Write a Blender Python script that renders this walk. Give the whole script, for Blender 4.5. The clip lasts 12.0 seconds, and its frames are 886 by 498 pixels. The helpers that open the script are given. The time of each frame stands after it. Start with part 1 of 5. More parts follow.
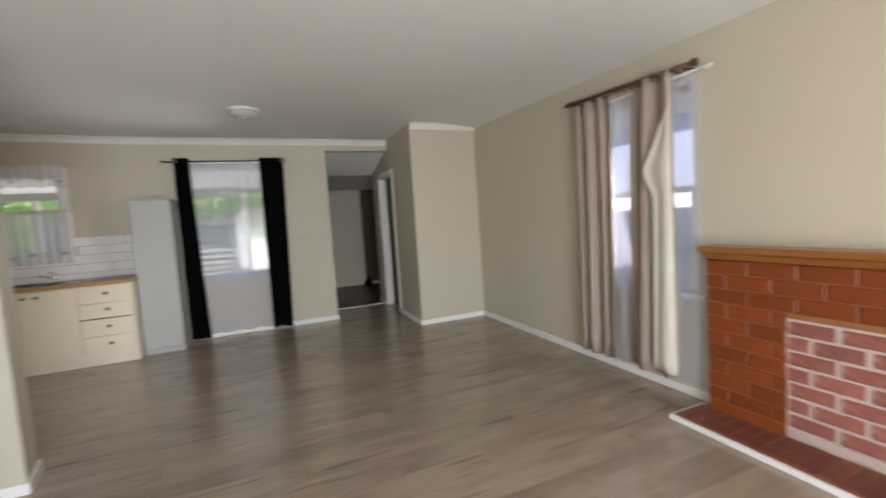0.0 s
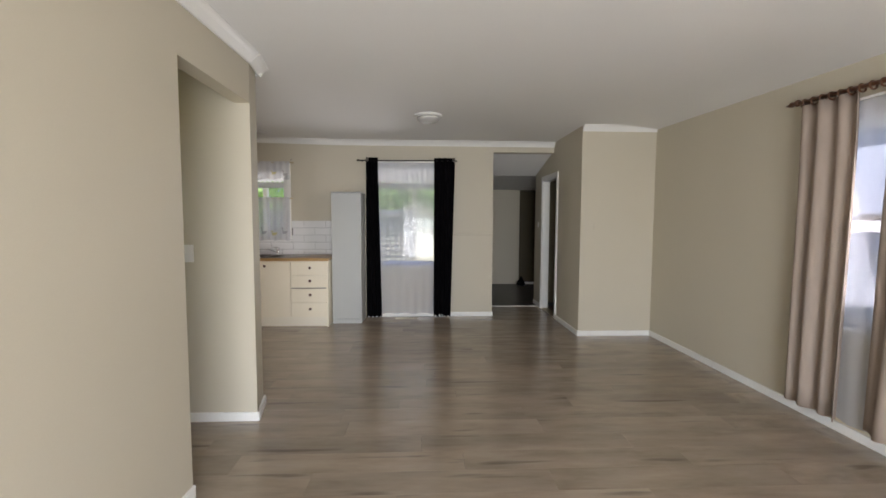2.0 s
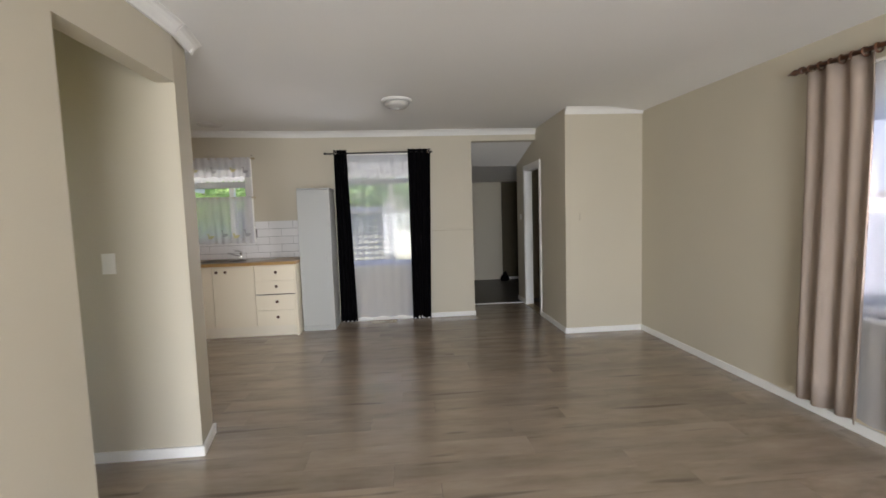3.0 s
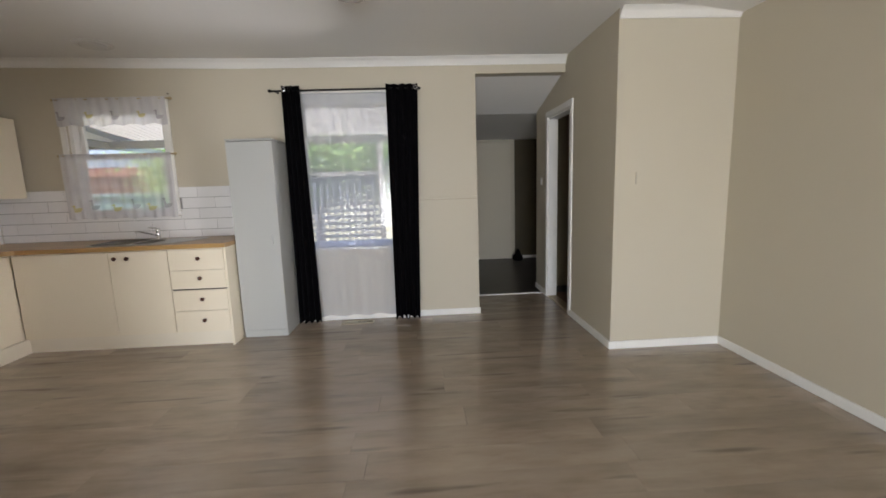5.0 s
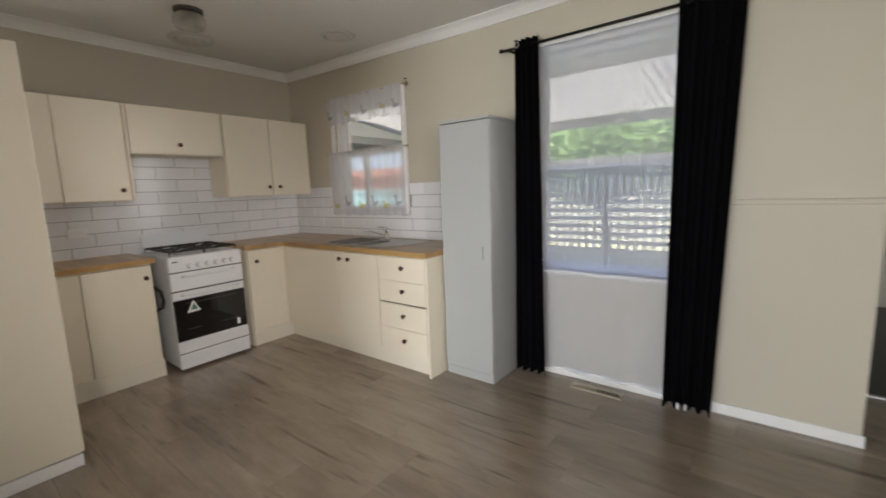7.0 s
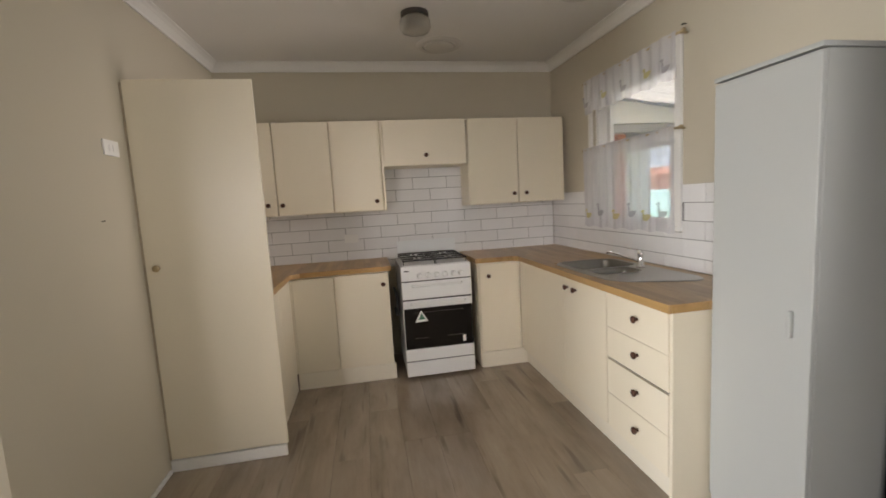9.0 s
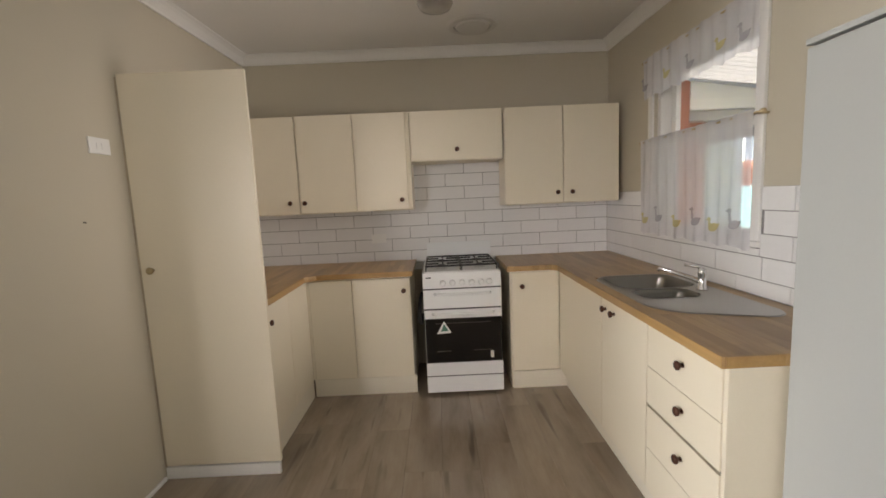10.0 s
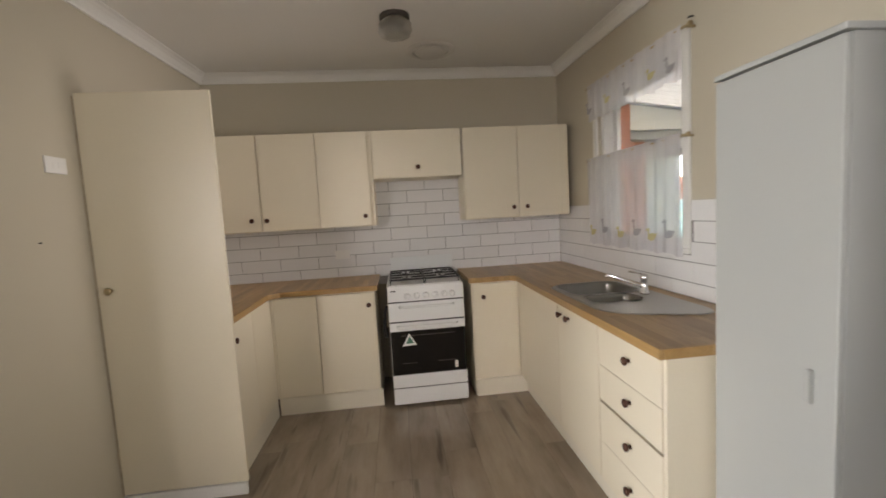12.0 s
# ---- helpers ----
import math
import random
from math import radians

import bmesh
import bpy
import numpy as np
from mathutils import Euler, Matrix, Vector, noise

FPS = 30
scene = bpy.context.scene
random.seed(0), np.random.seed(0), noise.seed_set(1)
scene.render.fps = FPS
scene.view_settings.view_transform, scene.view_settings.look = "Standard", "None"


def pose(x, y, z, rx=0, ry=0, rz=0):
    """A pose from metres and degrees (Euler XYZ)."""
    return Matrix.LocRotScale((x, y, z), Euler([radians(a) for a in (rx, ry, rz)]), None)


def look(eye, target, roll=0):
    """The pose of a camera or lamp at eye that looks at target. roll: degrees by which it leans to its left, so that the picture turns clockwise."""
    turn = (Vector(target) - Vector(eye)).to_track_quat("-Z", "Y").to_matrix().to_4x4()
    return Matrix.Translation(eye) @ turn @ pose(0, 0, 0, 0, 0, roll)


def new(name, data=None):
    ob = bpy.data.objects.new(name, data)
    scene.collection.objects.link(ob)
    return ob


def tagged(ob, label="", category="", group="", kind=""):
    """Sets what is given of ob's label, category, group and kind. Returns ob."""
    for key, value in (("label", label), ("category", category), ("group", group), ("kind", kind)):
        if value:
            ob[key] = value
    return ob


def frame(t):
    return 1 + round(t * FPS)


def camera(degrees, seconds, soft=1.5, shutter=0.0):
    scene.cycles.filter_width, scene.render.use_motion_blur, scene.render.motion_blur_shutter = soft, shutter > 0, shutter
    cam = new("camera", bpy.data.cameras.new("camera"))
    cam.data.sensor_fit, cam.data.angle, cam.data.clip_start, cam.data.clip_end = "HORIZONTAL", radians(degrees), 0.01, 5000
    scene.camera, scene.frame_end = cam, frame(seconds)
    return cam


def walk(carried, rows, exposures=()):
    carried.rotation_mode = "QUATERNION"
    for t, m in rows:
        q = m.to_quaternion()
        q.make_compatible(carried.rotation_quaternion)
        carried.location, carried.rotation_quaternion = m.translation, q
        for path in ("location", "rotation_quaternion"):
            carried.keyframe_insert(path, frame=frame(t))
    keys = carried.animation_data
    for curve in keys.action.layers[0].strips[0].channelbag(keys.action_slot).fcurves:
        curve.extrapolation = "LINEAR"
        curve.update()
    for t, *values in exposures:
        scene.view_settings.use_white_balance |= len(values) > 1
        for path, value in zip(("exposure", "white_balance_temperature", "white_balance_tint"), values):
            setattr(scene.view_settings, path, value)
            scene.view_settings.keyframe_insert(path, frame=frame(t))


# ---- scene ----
cam = camera(93.2, 12.0, 1.7, 0.4)
PATH = [
    (0, (0.152, 0.097, 1.299), (0.916, 1.939, 1.156), -3.8),
    (0.5, (0.042, 0.119, 1.356), (0.288, 2.099, 1.223), -2.8),
    (1, (-0.027, 0.083, 1.358), (0.006, 2.079, 1.229), -0.2),
    (1.5, (-0.015, 0.098, 1.359), (0.054, 2.092, 1.223), 1.0),
    (2, (0.008, 0.109, 1.357), (0.093, 2.103, 1.225), 0.2),
    (2.5, (0.087, 0.198, 1.36), (0.17, 2.191, 1.214), -1.0),
    (3, (0.115, 0.475, 1.341), (0.272, 2.463, 1.189), -1.8),
    (3.5, (0.165, 0.813, 1.305), (0.332, 2.795, 1.09), -1.5),
    (3.7, (0.206, 0.954, 1.305), (0.349, 2.934, 1.053), -1.3),
    (5.3, (0.406, 2.165, 1.289), (0.491, 4.137, 0.964), -2.2),
    (5.5, (0.417, 2.327, 1.288), (0.425, 4.297, 0.941), -2.4),
    (6, (0.467, 2.725, 1.297), (0.127, 4.668, 0.963), -2.1),
    (6.5, (0.516, 3.067, 1.301), (-0.278, 4.875, 0.984), -1.9),
    (7, (0.532, 3.366, 1.299), (-0.677, 4.934, 1.016), -2.1),
    (7.5, (0.452, 3.632, 1.336), (-1.053, 4.924, 1.083), -2.3),
    (7.7, (0.426, 3.719, 1.315), (-1.179, 4.888, 1.076), -2.2),
    (9.3, (0.121, 4.417, 1.347), (-1.855, 4.632, 1.132), -3.0),
    (9.5, (0.056, 4.485, 1.355), (-1.927, 4.633, 1.145), -2.6),
    (10, (-0.08, 4.649, 1.37), (-2.066, 4.665, 1.13), -2.6),
    (10.5, (-0.144, 4.685, 1.364), (-2.126, 4.654, 1.1), -2.9),
    (11, (-0.151, 4.696, 1.363), (-2.133, 4.641, 1.106), -2.9),
    (11.5, (-0.105, 4.679, 1.368), (-2.093, 4.672, 1.144), -2.8),
    (12, (0.022, 4.619, 1.37), (-1.959, 4.831, 1.194), -3.3),
]
walk(cam, [(t, look(eye, target, roll)) for t, eye, target, roll in PATH], [(0, 2.2, 6850, 17), (3.5, 2.33, 6850, 17), (5.5, 2.49, 6850, 17), (7.5, 2.47, 6850, 15), (9.5, 2.66, 7200, 17), (12, 2.61, 7200, 17)])

# ---- world, sun, large lights ----
world = bpy.data.worlds.new("sky")
scene.world = world
world.use_nodes = True
wn = world.node_tree.nodes
sky = wn.new("ShaderNodeTexSky")
sky.sky_type, sky.sun_disc, sky.sun_elevation, sky.sun_rotation = "NISHITA", False, radians(52), radians(261.5)
world.node_tree.links.new(sky.outputs["Color"], wn["Background"].inputs["Color"])
wn["Background"].inputs["Strength"].default_value = 0.15
sun = new("sun", bpy.data.lights.new("sun", "SUN"))
sun.data.energy, sun.data.angle, sun.data.color = 5.0, radians(0.6), (1.0, 0.95, 0.86)
sun.matrix_world = look((-10, -1.5, 13), (0, 0, 0))


def window_lamp(name, eye, target, w, h, power, colour, spread=180):
    ob = new(name, bpy.data.lights.new(name, "AREA"))
    ob.data.shape, ob.data.size, ob.data.size_y, ob.data.energy, ob.data.color, ob.data.spread = "RECTANGLE", w, h, power, colour, radians(spread)
    ob.matrix_world = look(eye, target)
    return ob


# the sky's light, let in at each window
window_lamp("skylight_south_window", (0.3, -2.38, 0.82), (0.3, 0.0, 0.15), 2.1, 1.45, 23, (0.75, 0.885, 1.0), 150)
window_lamp("groundlight_south_window", (0.3, -2.36, 1.08), (0.3, 0.0, 1.9), 2.1, 1.95, 19, (0.92, 0.95, 1.0))
window_lamp("daylight_lounge_window", (2.56, 2.42, 1.45), (-2.3, 5.6, 0.6), 0.90, 1.2, 1.9, (0.93, 0.96, 1.0), 44)
window_lamp("daylight_main_window", (-0.10, 5.74, 1.45), (-2.1, 3.2, 1.75), 0.50, 1.2, 0.80, (0.93, 0.97, 1.0), 96)
window_lamp("daylight_kitchen_window", (-2.33, 5.90, 1.60), (-2.75, 3.3, 1.5), 0.50, 0.8, 0.45, (0.98, 0.97, 1.0), 60)

# ---- materials ----


def ramp(nt, fac, stops):
    n = nt.nodes.new("ShaderNodeValToRGB")
    n.color_ramp.elements[0].position, n.color_ramp.elements[0].color = stops[0][0], (*stops[0][1], 1)
    n.color_ramp.elements[1].position, n.color_ramp.elements[1].color = stops[-1][0], (*stops[-1][1], 1)
    for p, c in stops[1:-1]:
        n.color_ramp.elements.new(p).color = (*c, 1)
    nt.links.new(fac, n.inputs[0])
    return n.outputs[0]


def tint(c, k):
    return tuple(min(1.0, v * k) for v in c)


def noise_tex(nt, scale, detail=4.0, stretch=(1, 1, 1), rough=0.55, shift=None):
    co = nt.nodes.new("ShaderNodeTexCoord")
    mp = nt.nodes.new("ShaderNodeMapping")
    mp.inputs["Scale"].default_value = stretch
    nt.links.new(co.outputs["Object"], mp.inputs[0])
    if shift:
        nt.links.new(shift, mp.inputs["Location"])
    n = nt.nodes.new("ShaderNodeTexNoise")
    n.inputs["Scale"].default_value, n.inputs["Detail"].default_value, n.inputs["Roughness"].default_value = scale, detail, rough
    nt.links.new(mp.outputs[0], n.inputs["Vector"])
    return n.outputs["Fac"]


def mixed(nt, fac, a, b, kind="MIX"):
    m = nt.nodes.new("ShaderNodeMix")
    m.data_type, m.blend_type = "RGBA", kind
    for s, v in ((0, fac), (6, a), (7, b)):
        if hasattr(v, "is_output"):
            nt.links.new(v, m.inputs[s])
        else:
            m.inputs[s].default_value = v if s == 0 else (*v, 1)
    return m.outputs[2]


def material(name, colour, rough=0.6, metal=0.0, vary=0.06, big=1.3, fine=60.0, bump=0.05, stretch=(1, 1, 1), coat=0.0, piece=0.0, stain=None):
    """Paint, cloth, metal or stone: broad blotches, fine grain, relief, and a change of tone from piece to piece."""
    m = bpy.data.materials.new(name)
    m.use_nodes = True
    nt, p = m.node_tree, m.node_tree.nodes["Principled BSDF"]
    blot, grain = noise_tex(nt, big, 5), noise_tex(nt, fine, 3, stretch)
    c = ramp(nt, blot, [(0.3, tint(colour, 1 - vary)), (0.7, tint(colour, 1 + vary))])
    c = mixed(nt, 0.35, c, ramp(nt, grain, [(0.3, tint(colour, 1 - 1.5 * vary)), (0.7, tint(colour, 1 + 1.5 * vary))]))
    if stain:
        spots = noise_tex(nt, stain[1], 6)
        mask = ramp(nt, spots, [(stain[2], (0, 0, 0)), (stain[2] + 0.12, (1, 1, 1))])
        c = mixed(nt, mask, c, stain[0])
    if piece:
        info = nt.nodes.new("ShaderNodeObjectInfo")
        c = mixed(nt, 1.0, c, ramp(nt, info.outputs["Random"], [(0.0, (1 - piece,) * 3), (1.0, (1.0,) * 3)]), "MULTIPLY")
    nt.links.new(c, p.inputs["Base Color"])
    rr = nt.nodes.new("ShaderNodeMapRange")
    rr.inputs["To Min"].default_value, rr.inputs["To Max"].default_value = max(0.02, rough * 0.85), min(1, rough * 1.15)
    nt.links.new(blot, rr.inputs["Value"])
    nt.links.new(rr.outputs[0], p.inputs["Roughness"])
    p.inputs["Metallic"].default_value, p.inputs["Coat Weight"].default_value = metal, coat
    if bump:
        b = nt.nodes.new("ShaderNodeBump")
        b.inputs["Strength"].default_value, b.inputs["Distance"].default_value = bump, 0.01
        nt.links.new(grain, b.inputs["Height"])
        nt.links.new(b.outputs[0], p.inputs["Normal"])
    return m


def wood_boards(name, dark, mid, light, rough, along=0, bump=0.12, piece=True, knots=True, scale=1.0, coat=0.0):
    """Timber or timber print: grain drawn out along one axis, slow blotches, and a shift from board to board."""
    m = bpy.data.materials.new(name)
    m.use_nodes = True
    nt, p = m.node_tree, m.node_tree.nodes["Principled BSDF"]
    info = nt.nodes.new("ShaderNodeObjectInfo")
    mul = nt.nodes.new("ShaderNodeVectorMath")
    mul.operation = "MULTIPLY"
    nt.links.new(info.outputs["Random"], mul.inputs[0])
    mul.inputs[1].default_value = (37.0, 91.0, 13.0)
    shift = mul.outputs[0] if piece else None
    s1, s2 = [1.0, 6.0, 6.0], [1.0, 20.0, 20.0]
    if knots == "print":
        s1 = [2.2, 6.0, 6.0]
    if along == 1:
        s1, s2 = [9.0, 1.0, 9.0], [26.0, 1.0, 26.0]
    if along == 2:
        s1, s2 = [9.0, 9.0, 1.0], [26.0, 26.0, 1.0]
    a = noise_tex(nt, 1.6 * scale, 6, s1, 0.6, shift)
    b = noise_tex(nt, 4.0 * scale, 5, s2, 0.6, shift)
    c = ramp(nt, a, [(0.28, dark), (0.48, mid), (0.72, light)])
    c = mixed(nt, 0.14 if knots == "print" else 0.28, c, ramp(nt, b, [(0.3, tint(dark, 0.9)), (0.7, light)]))
    if knots == "print":
        k = noise_tex(nt, 1.0, 2, [2.4, 17.0, 2.0], 0.35, shift)
        mask = ramp(nt, k, [(0.655, (0, 0, 0)), (0.75, (0.62, 0.62, 0.62))])
        c = mixed(nt, mask, c, tint(dark, 0.42))
        k = noise_tex(nt, 0.9, 3, [1.6, 5.0, 2.0], 0.5, shift)
        c = mixed(nt, 1.0, c, ramp(nt, k, [(0.3, (0.84, 0.83, 0.82)), (0.7, (1.12, 1.12, 1.11))]), "MULTIPLY")
    elif knots:
        s3 = [13.0, 13.0, 13.0]
        s3[along] = 2.6
        k = noise_tex(nt, 1.5 * scale, 3, s3, 0.5, shift)
        mask = ramp(nt, k, [(0.64, (0, 0, 0)), (0.78, (0.6, 0.6, 0.6))])
        c = mixed(nt, mask, c, tint(dark, 0.5))
    if piece:
        c = mixed(nt, 1.0, c, ramp(nt, info.outputs["Random"], [(0.0, (0.90, 0.89, 0.88)), (0.5, (0.97, 0.96, 0.95)), (1.0, (1.05, 1.04, 1.03))]), "MULTIPLY")
    nt.links.new(c, p.inputs["Base Color"])
    rr = nt.nodes.new("ShaderNodeMapRange")
    rr.inputs["To Min"].default_value, rr.inputs["To Max"].default_value = rough * 0.92, rough * 1.12
    nt.links.new(b, rr.inputs["Value"])
    nt.links.new(rr.outputs[0], p.inputs["Roughness"])
    p.inputs["Coat Weight"].default_value = coat
    bp = nt.nodes.new("ShaderNodeBump")
    bp.inputs["Strength"].default_value, bp.inputs["Distance"].default_value = bump, 0.004
    nt.links.new(b, bp.inputs["Height"])
    nt.links.new(bp.outputs[0], p.inputs["Normal"])
    return m


def staves(m, width, length):
    """Breaks a timber material into glued staves, each with its own tone."""
    nt, p = m.node_tree, m.node_tree.nodes["Principled BSDF"]
    old = p.inputs["Base Color"].links[0].from_socket
    co = nt.nodes.new("ShaderNodeTexCoord")
    br = nt.nodes.new("ShaderNodeTexBrick")
    br.offset, br.inputs["Scale"].default_value = 0.37, 1.0
    br.inputs["Brick Width"].default_value, br.inputs["Row Height"].default_value = length, width
    br.inputs["Mortar Size"].default_value, br.inputs["Bias"].default_value = 0.0006, 0.0
    br.inputs["Color1"].default_value, br.inputs["Color2"].default_value, br.inputs["Mortar"].default_value = (0.80, 0.78, 0.75, 1), (1.10, 1.10, 1.10, 1), (0.6, 0.55, 0.5, 1)
    nt.links.new(co.outputs["Object"], br.inputs["Vector"])
    nt.links.new(mixed(nt, 1.0, old, br.outputs["Color"], "MULTIPLY"), p.inputs["Base Color"])
    return m


def glass(name, colour=(1, 1, 1), rough=0.0):
    m = bpy.data.materials.new(name)
    m.use_nodes = True
    p = m.node_tree.nodes["Principled BSDF"]
    p.inputs["Base Color"].default_value = (*colour, 1)
    p.inputs["Roughness"].default_value, p.inputs["Transmission Weight"].default_value, p.inputs["IOR"].default_value = rough, 1.0, 1.45
    return m


def cloth(name, colour, clear, weave=900.0, tone=0.05):
    """Woven cloth that lets light through; clear is the share of open weave."""
    m = bpy.data.materials.new(name)
    m.use_nodes = True
    nt = m.node_tree
    nt.nodes.remove(nt.nodes["Principled BSDF"])
    out = nt.nodes["Material Output"]
    d, tl, tr = (nt.nodes.new("ShaderNodeBsdf" + k) for k in ("Diffuse", "Translucent", "Transparent"))
    n = noise_tex(nt, 7.0, 4, (3, 3, 0.6))
    c = ramp(nt, n, [(0.3, tint(colour, 1 - tone)), (0.7, tint(colour, 1 + tone))])
    nt.links.new(c, d.inputs[0])
    nt.links.new(c, tl.inputs[0])
    m1, m2 = nt.nodes.new("ShaderNodeMixShader"), nt.nodes.new("ShaderNodeMixShader")
    m1.inputs[0].default_value = 0.5 if clear > 0.01 else 0.16
    nt.links.new(d.outputs[0], m1.inputs[1])
    nt.links.new(tl.outputs[0], m1.inputs[2])
    w = noise_tex(nt, weave, 1)
    rr = nt.nodes.new("ShaderNodeMapRange")
    rr.inputs["To Min"].default_value, rr.inputs["To Max"].default_value = clear * 0.85, min(1.0, clear * 1.15)
    nt.links.new(w, rr.inputs["Value"])
    nt.links.new(rr.outputs[0], m2.inputs[0])
    nt.links.new(m1.outputs[0], m2.inputs[1])
    nt.links.new(tr.outputs[0], m2.inputs[2])
    nt.links.new(m2.outputs[0], out.inputs[0])
    return m


WALL = material("beige_wall_paint", (0.535, 0.485, 0.385), 0.55, vary=0.025, big=0.9, fine=220, bump=0.04)
CEILING = material("white_ceiling_paint", (0.83, 0.82, 0.80), 0.75, vary=0.02, big=0.7, fine=150, bump=0.03)
TRIM = material("white_gloss_trim", (0.80, 0.79, 0.76), 0.32, vary=0.03, big=3, fine=80, bump=0.02)
PLANK = wood_boards("grey_oak_laminate", (0.255, 0.196, 0.142), (0.320, 0.256, 0.194), (0.372, 0.308, 0.243), 0.23, 0, 0.012, knots="print")
PLANK.node_tree.nodes["Principled BSDF"].inputs["Specular IOR Level"].default_value = 0.8
PLANK.node_tree.nodes["Principled BSDF"].inputs["Coat Weight"].default_value = 0.12
PLANK.node_tree.nodes["Principled BSDF"].inputs["Coat Roughness"].default_value = 0.15
GAP = material("dark_joint", (0.03, 0.025, 0.02), 0.9)
CREAM = material("cream_cabinet_laminate", (0.78, 0.705, 0.56), 0.34, vary=0.02, big=1.5, fine=120, bump=0.015)
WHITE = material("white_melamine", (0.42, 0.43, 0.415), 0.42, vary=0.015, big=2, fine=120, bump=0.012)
BENCH = wood_boards("oak_block_worktop", (0.37, 0.215, 0.085), (0.48, 0.305, 0.135), (0.57, 0.385, 0.185), 0.32, 0, 0.05, knots=False, scale=1.6)
staves(BENCH, 0.042, 0.55)
TILE = material("white_glazed_tile", (0.80, 0.795, 0.79), 0.12, vary=0.02, big=4, fine=12, bump=0.02, piece=0.05)
GROUT = material("grey_grout", (0.22, 0.215, 0.21), 0.9, vary=0.12, fine=90)
STEEL = material("brushed_steel", (0.43, 0.42, 0.40), 0.30, 1.0, vary=0.04, fine=160, stretch=(1, 8, 8), bump=0.03)
CHROME = material("chrome", (0.80, 0.80, 0.80), 0.09, 1.0, vary=0.01, bump=0)
ENAMEL = material("white_enamel", (0.80, 0.80, 0.79), 0.16, vary=0.015, bump=0.008)
SPLASH = material("satin_white_splash_plate", (0.76, 0.78, 0.78), 0.45, vary=0.015, bump=0.008)
BLACKGLASS = material("black_oven_glass", (0.008, 0.007, 0.007), 0.06, vary=0.1, bump=0)
IRON = material("black_cast_iron", (0.015, 0.014, 0.014), 0.55, vary=0.2, bump=0.15)
KNOB = material("dark_copper_knob", (0.085, 0.036, 0.022), 0.28, 0.55, vary=0.25, big=30, fine=90, bump=0.05)
BRASS = material("aged_brass", (0.45, 0.36, 0.22), 0.35, 0.9, vary=0.2, big=30)
BLACKCLOTH = material("black_curtain_cloth", (0.0025, 0.0022, 0.003), 0.95, vary=0.25, big=8, fine=600, bump=0.1)
BLACKCLOTH.node_tree.nodes["Principled BSDF"].inputs["Specular IOR Level"].default_value = 0.08
TAUPE = cloth("taupe_curtain_cloth", (0.40, 0.325, 0.275), 0.0)
LINING = cloth("cream_curtain_lining", (0.80, 0.76, 0.66), 0.0)
SHEER = cloth("white_sheer_voile", (0.84, 0.88, 0.99), 0.57, tone=0.015)
LACE = cloth("white_cafe_voile", (0.94, 0.93, 0.98), 0.42)
BLACKMETAL = material("black_metal_rod", (0.015, 0.014, 0.013), 0.4, 0.6)
DARKWOOD = wood_boards("dark_stained_rod_wood", (0.05, 0.018, 0.008), (0.09, 0.033, 0.014), (0.13, 0.05, 0.022), 0.3, 1, 0.1, piece=False, knots=False)
MANTEL = wood_boards("varnished_mantel_timber", (0.17, 0.058, 0.012), (0.26, 0.092, 0.019), (0.34, 0.13, 0.03), 0.26, 1, 0.06, piece=False, knots=False, coat=0.3)
BRICK = material("orange_varnished_brick", (0.245, 0.052, 0.009), 0.48, vary=0.12, big=5, fine=45, bump=0.2, piece=0.25)
INFILL = material("dull_red_brick", (0.34, 0.115, 0.09), 0.7, vary=0.25, big=9, fine=50, bump=0.3, piece=0.25, stain=((0.48, 0.36, 0.32), 9, 0.62))
HEARTH = material("red_hearth_brick", (0.21, 0.065, 0.042), 0.5, vary=0.25, big=9, fine=50, bump=0.25, piece=0.3)
MORTAR = material("warm_mortar", (0.29, 0.115, 0.04), 0.85, vary=0.12, fine=70, bump=0.2)
PALEMORTAR = material("pale_mortar", (0.52, 0.40, 0.36), 0.9, vary=0.12, fine=60, bump=0.3)
PLASTIC = material("white_plastic", (0.80, 0.79, 0.76), 0.35, vary=0.01, bump=0)
OPAL = material("frosted_lamp_glass", (0.52, 0.505, 0.475), 0.25, vary=0.03, bump=0.02)
VINYL = material("dark_vinyl_floor", (0.034, 0.028, 0.024), 0.38, vary=0.15, big=2, fine=40, bump=0.03)
BROWNFLOOR = wood_boards("brown_timber_floor", (0.10, 0.05, 0.02), (0.17, 0.09, 0.04), (0.24, 0.13, 0.06), 0.4, 1, 0.08, piece=False)
VENTMETAL = material("beige_vent_metal", (0.42, 0.36, 0.27), 0.45, 0.2, vary=0.08)
PANE = glass("window_glass")
RIBGLASS = glass("ribbed_lamp_glass", (0.86, 0.84, 0.79), 0.5)
# outside
SLAB = material("patio_concrete", (0.66, 0.65, 0.63), 0.85, vary=0.12, big=1.5, fine=40, bump=0.1)
FENCEPAINT = material("pale_fence_paint", (0.80, 0.79, 0.76), 0.5, vary=0.05)
ROOFSHEET = cloth("translucent_roof_sheet", (0.47, 0.475, 0.47), 0.02, 40.0)
KICKPAINT = material("cream_kickboard_paint", (0.76, 0.70, 0.58), 0.4, vary=0.03, big=2, fine=90, bump=0.02)
FILLER = material("dirty_cream_filler", (0.44, 0.37, 0.27), 0.8, vary=0.25, big=6, fine=40, bump=0.3)
# beige wall colour darkened to brown to stand for the small room's shade
DIMWALL = material("shaded_beige_room_wall", (0.23, 0.185, 0.115), 0.6, vary=0.05, big=1, fine=150, bump=0.03)
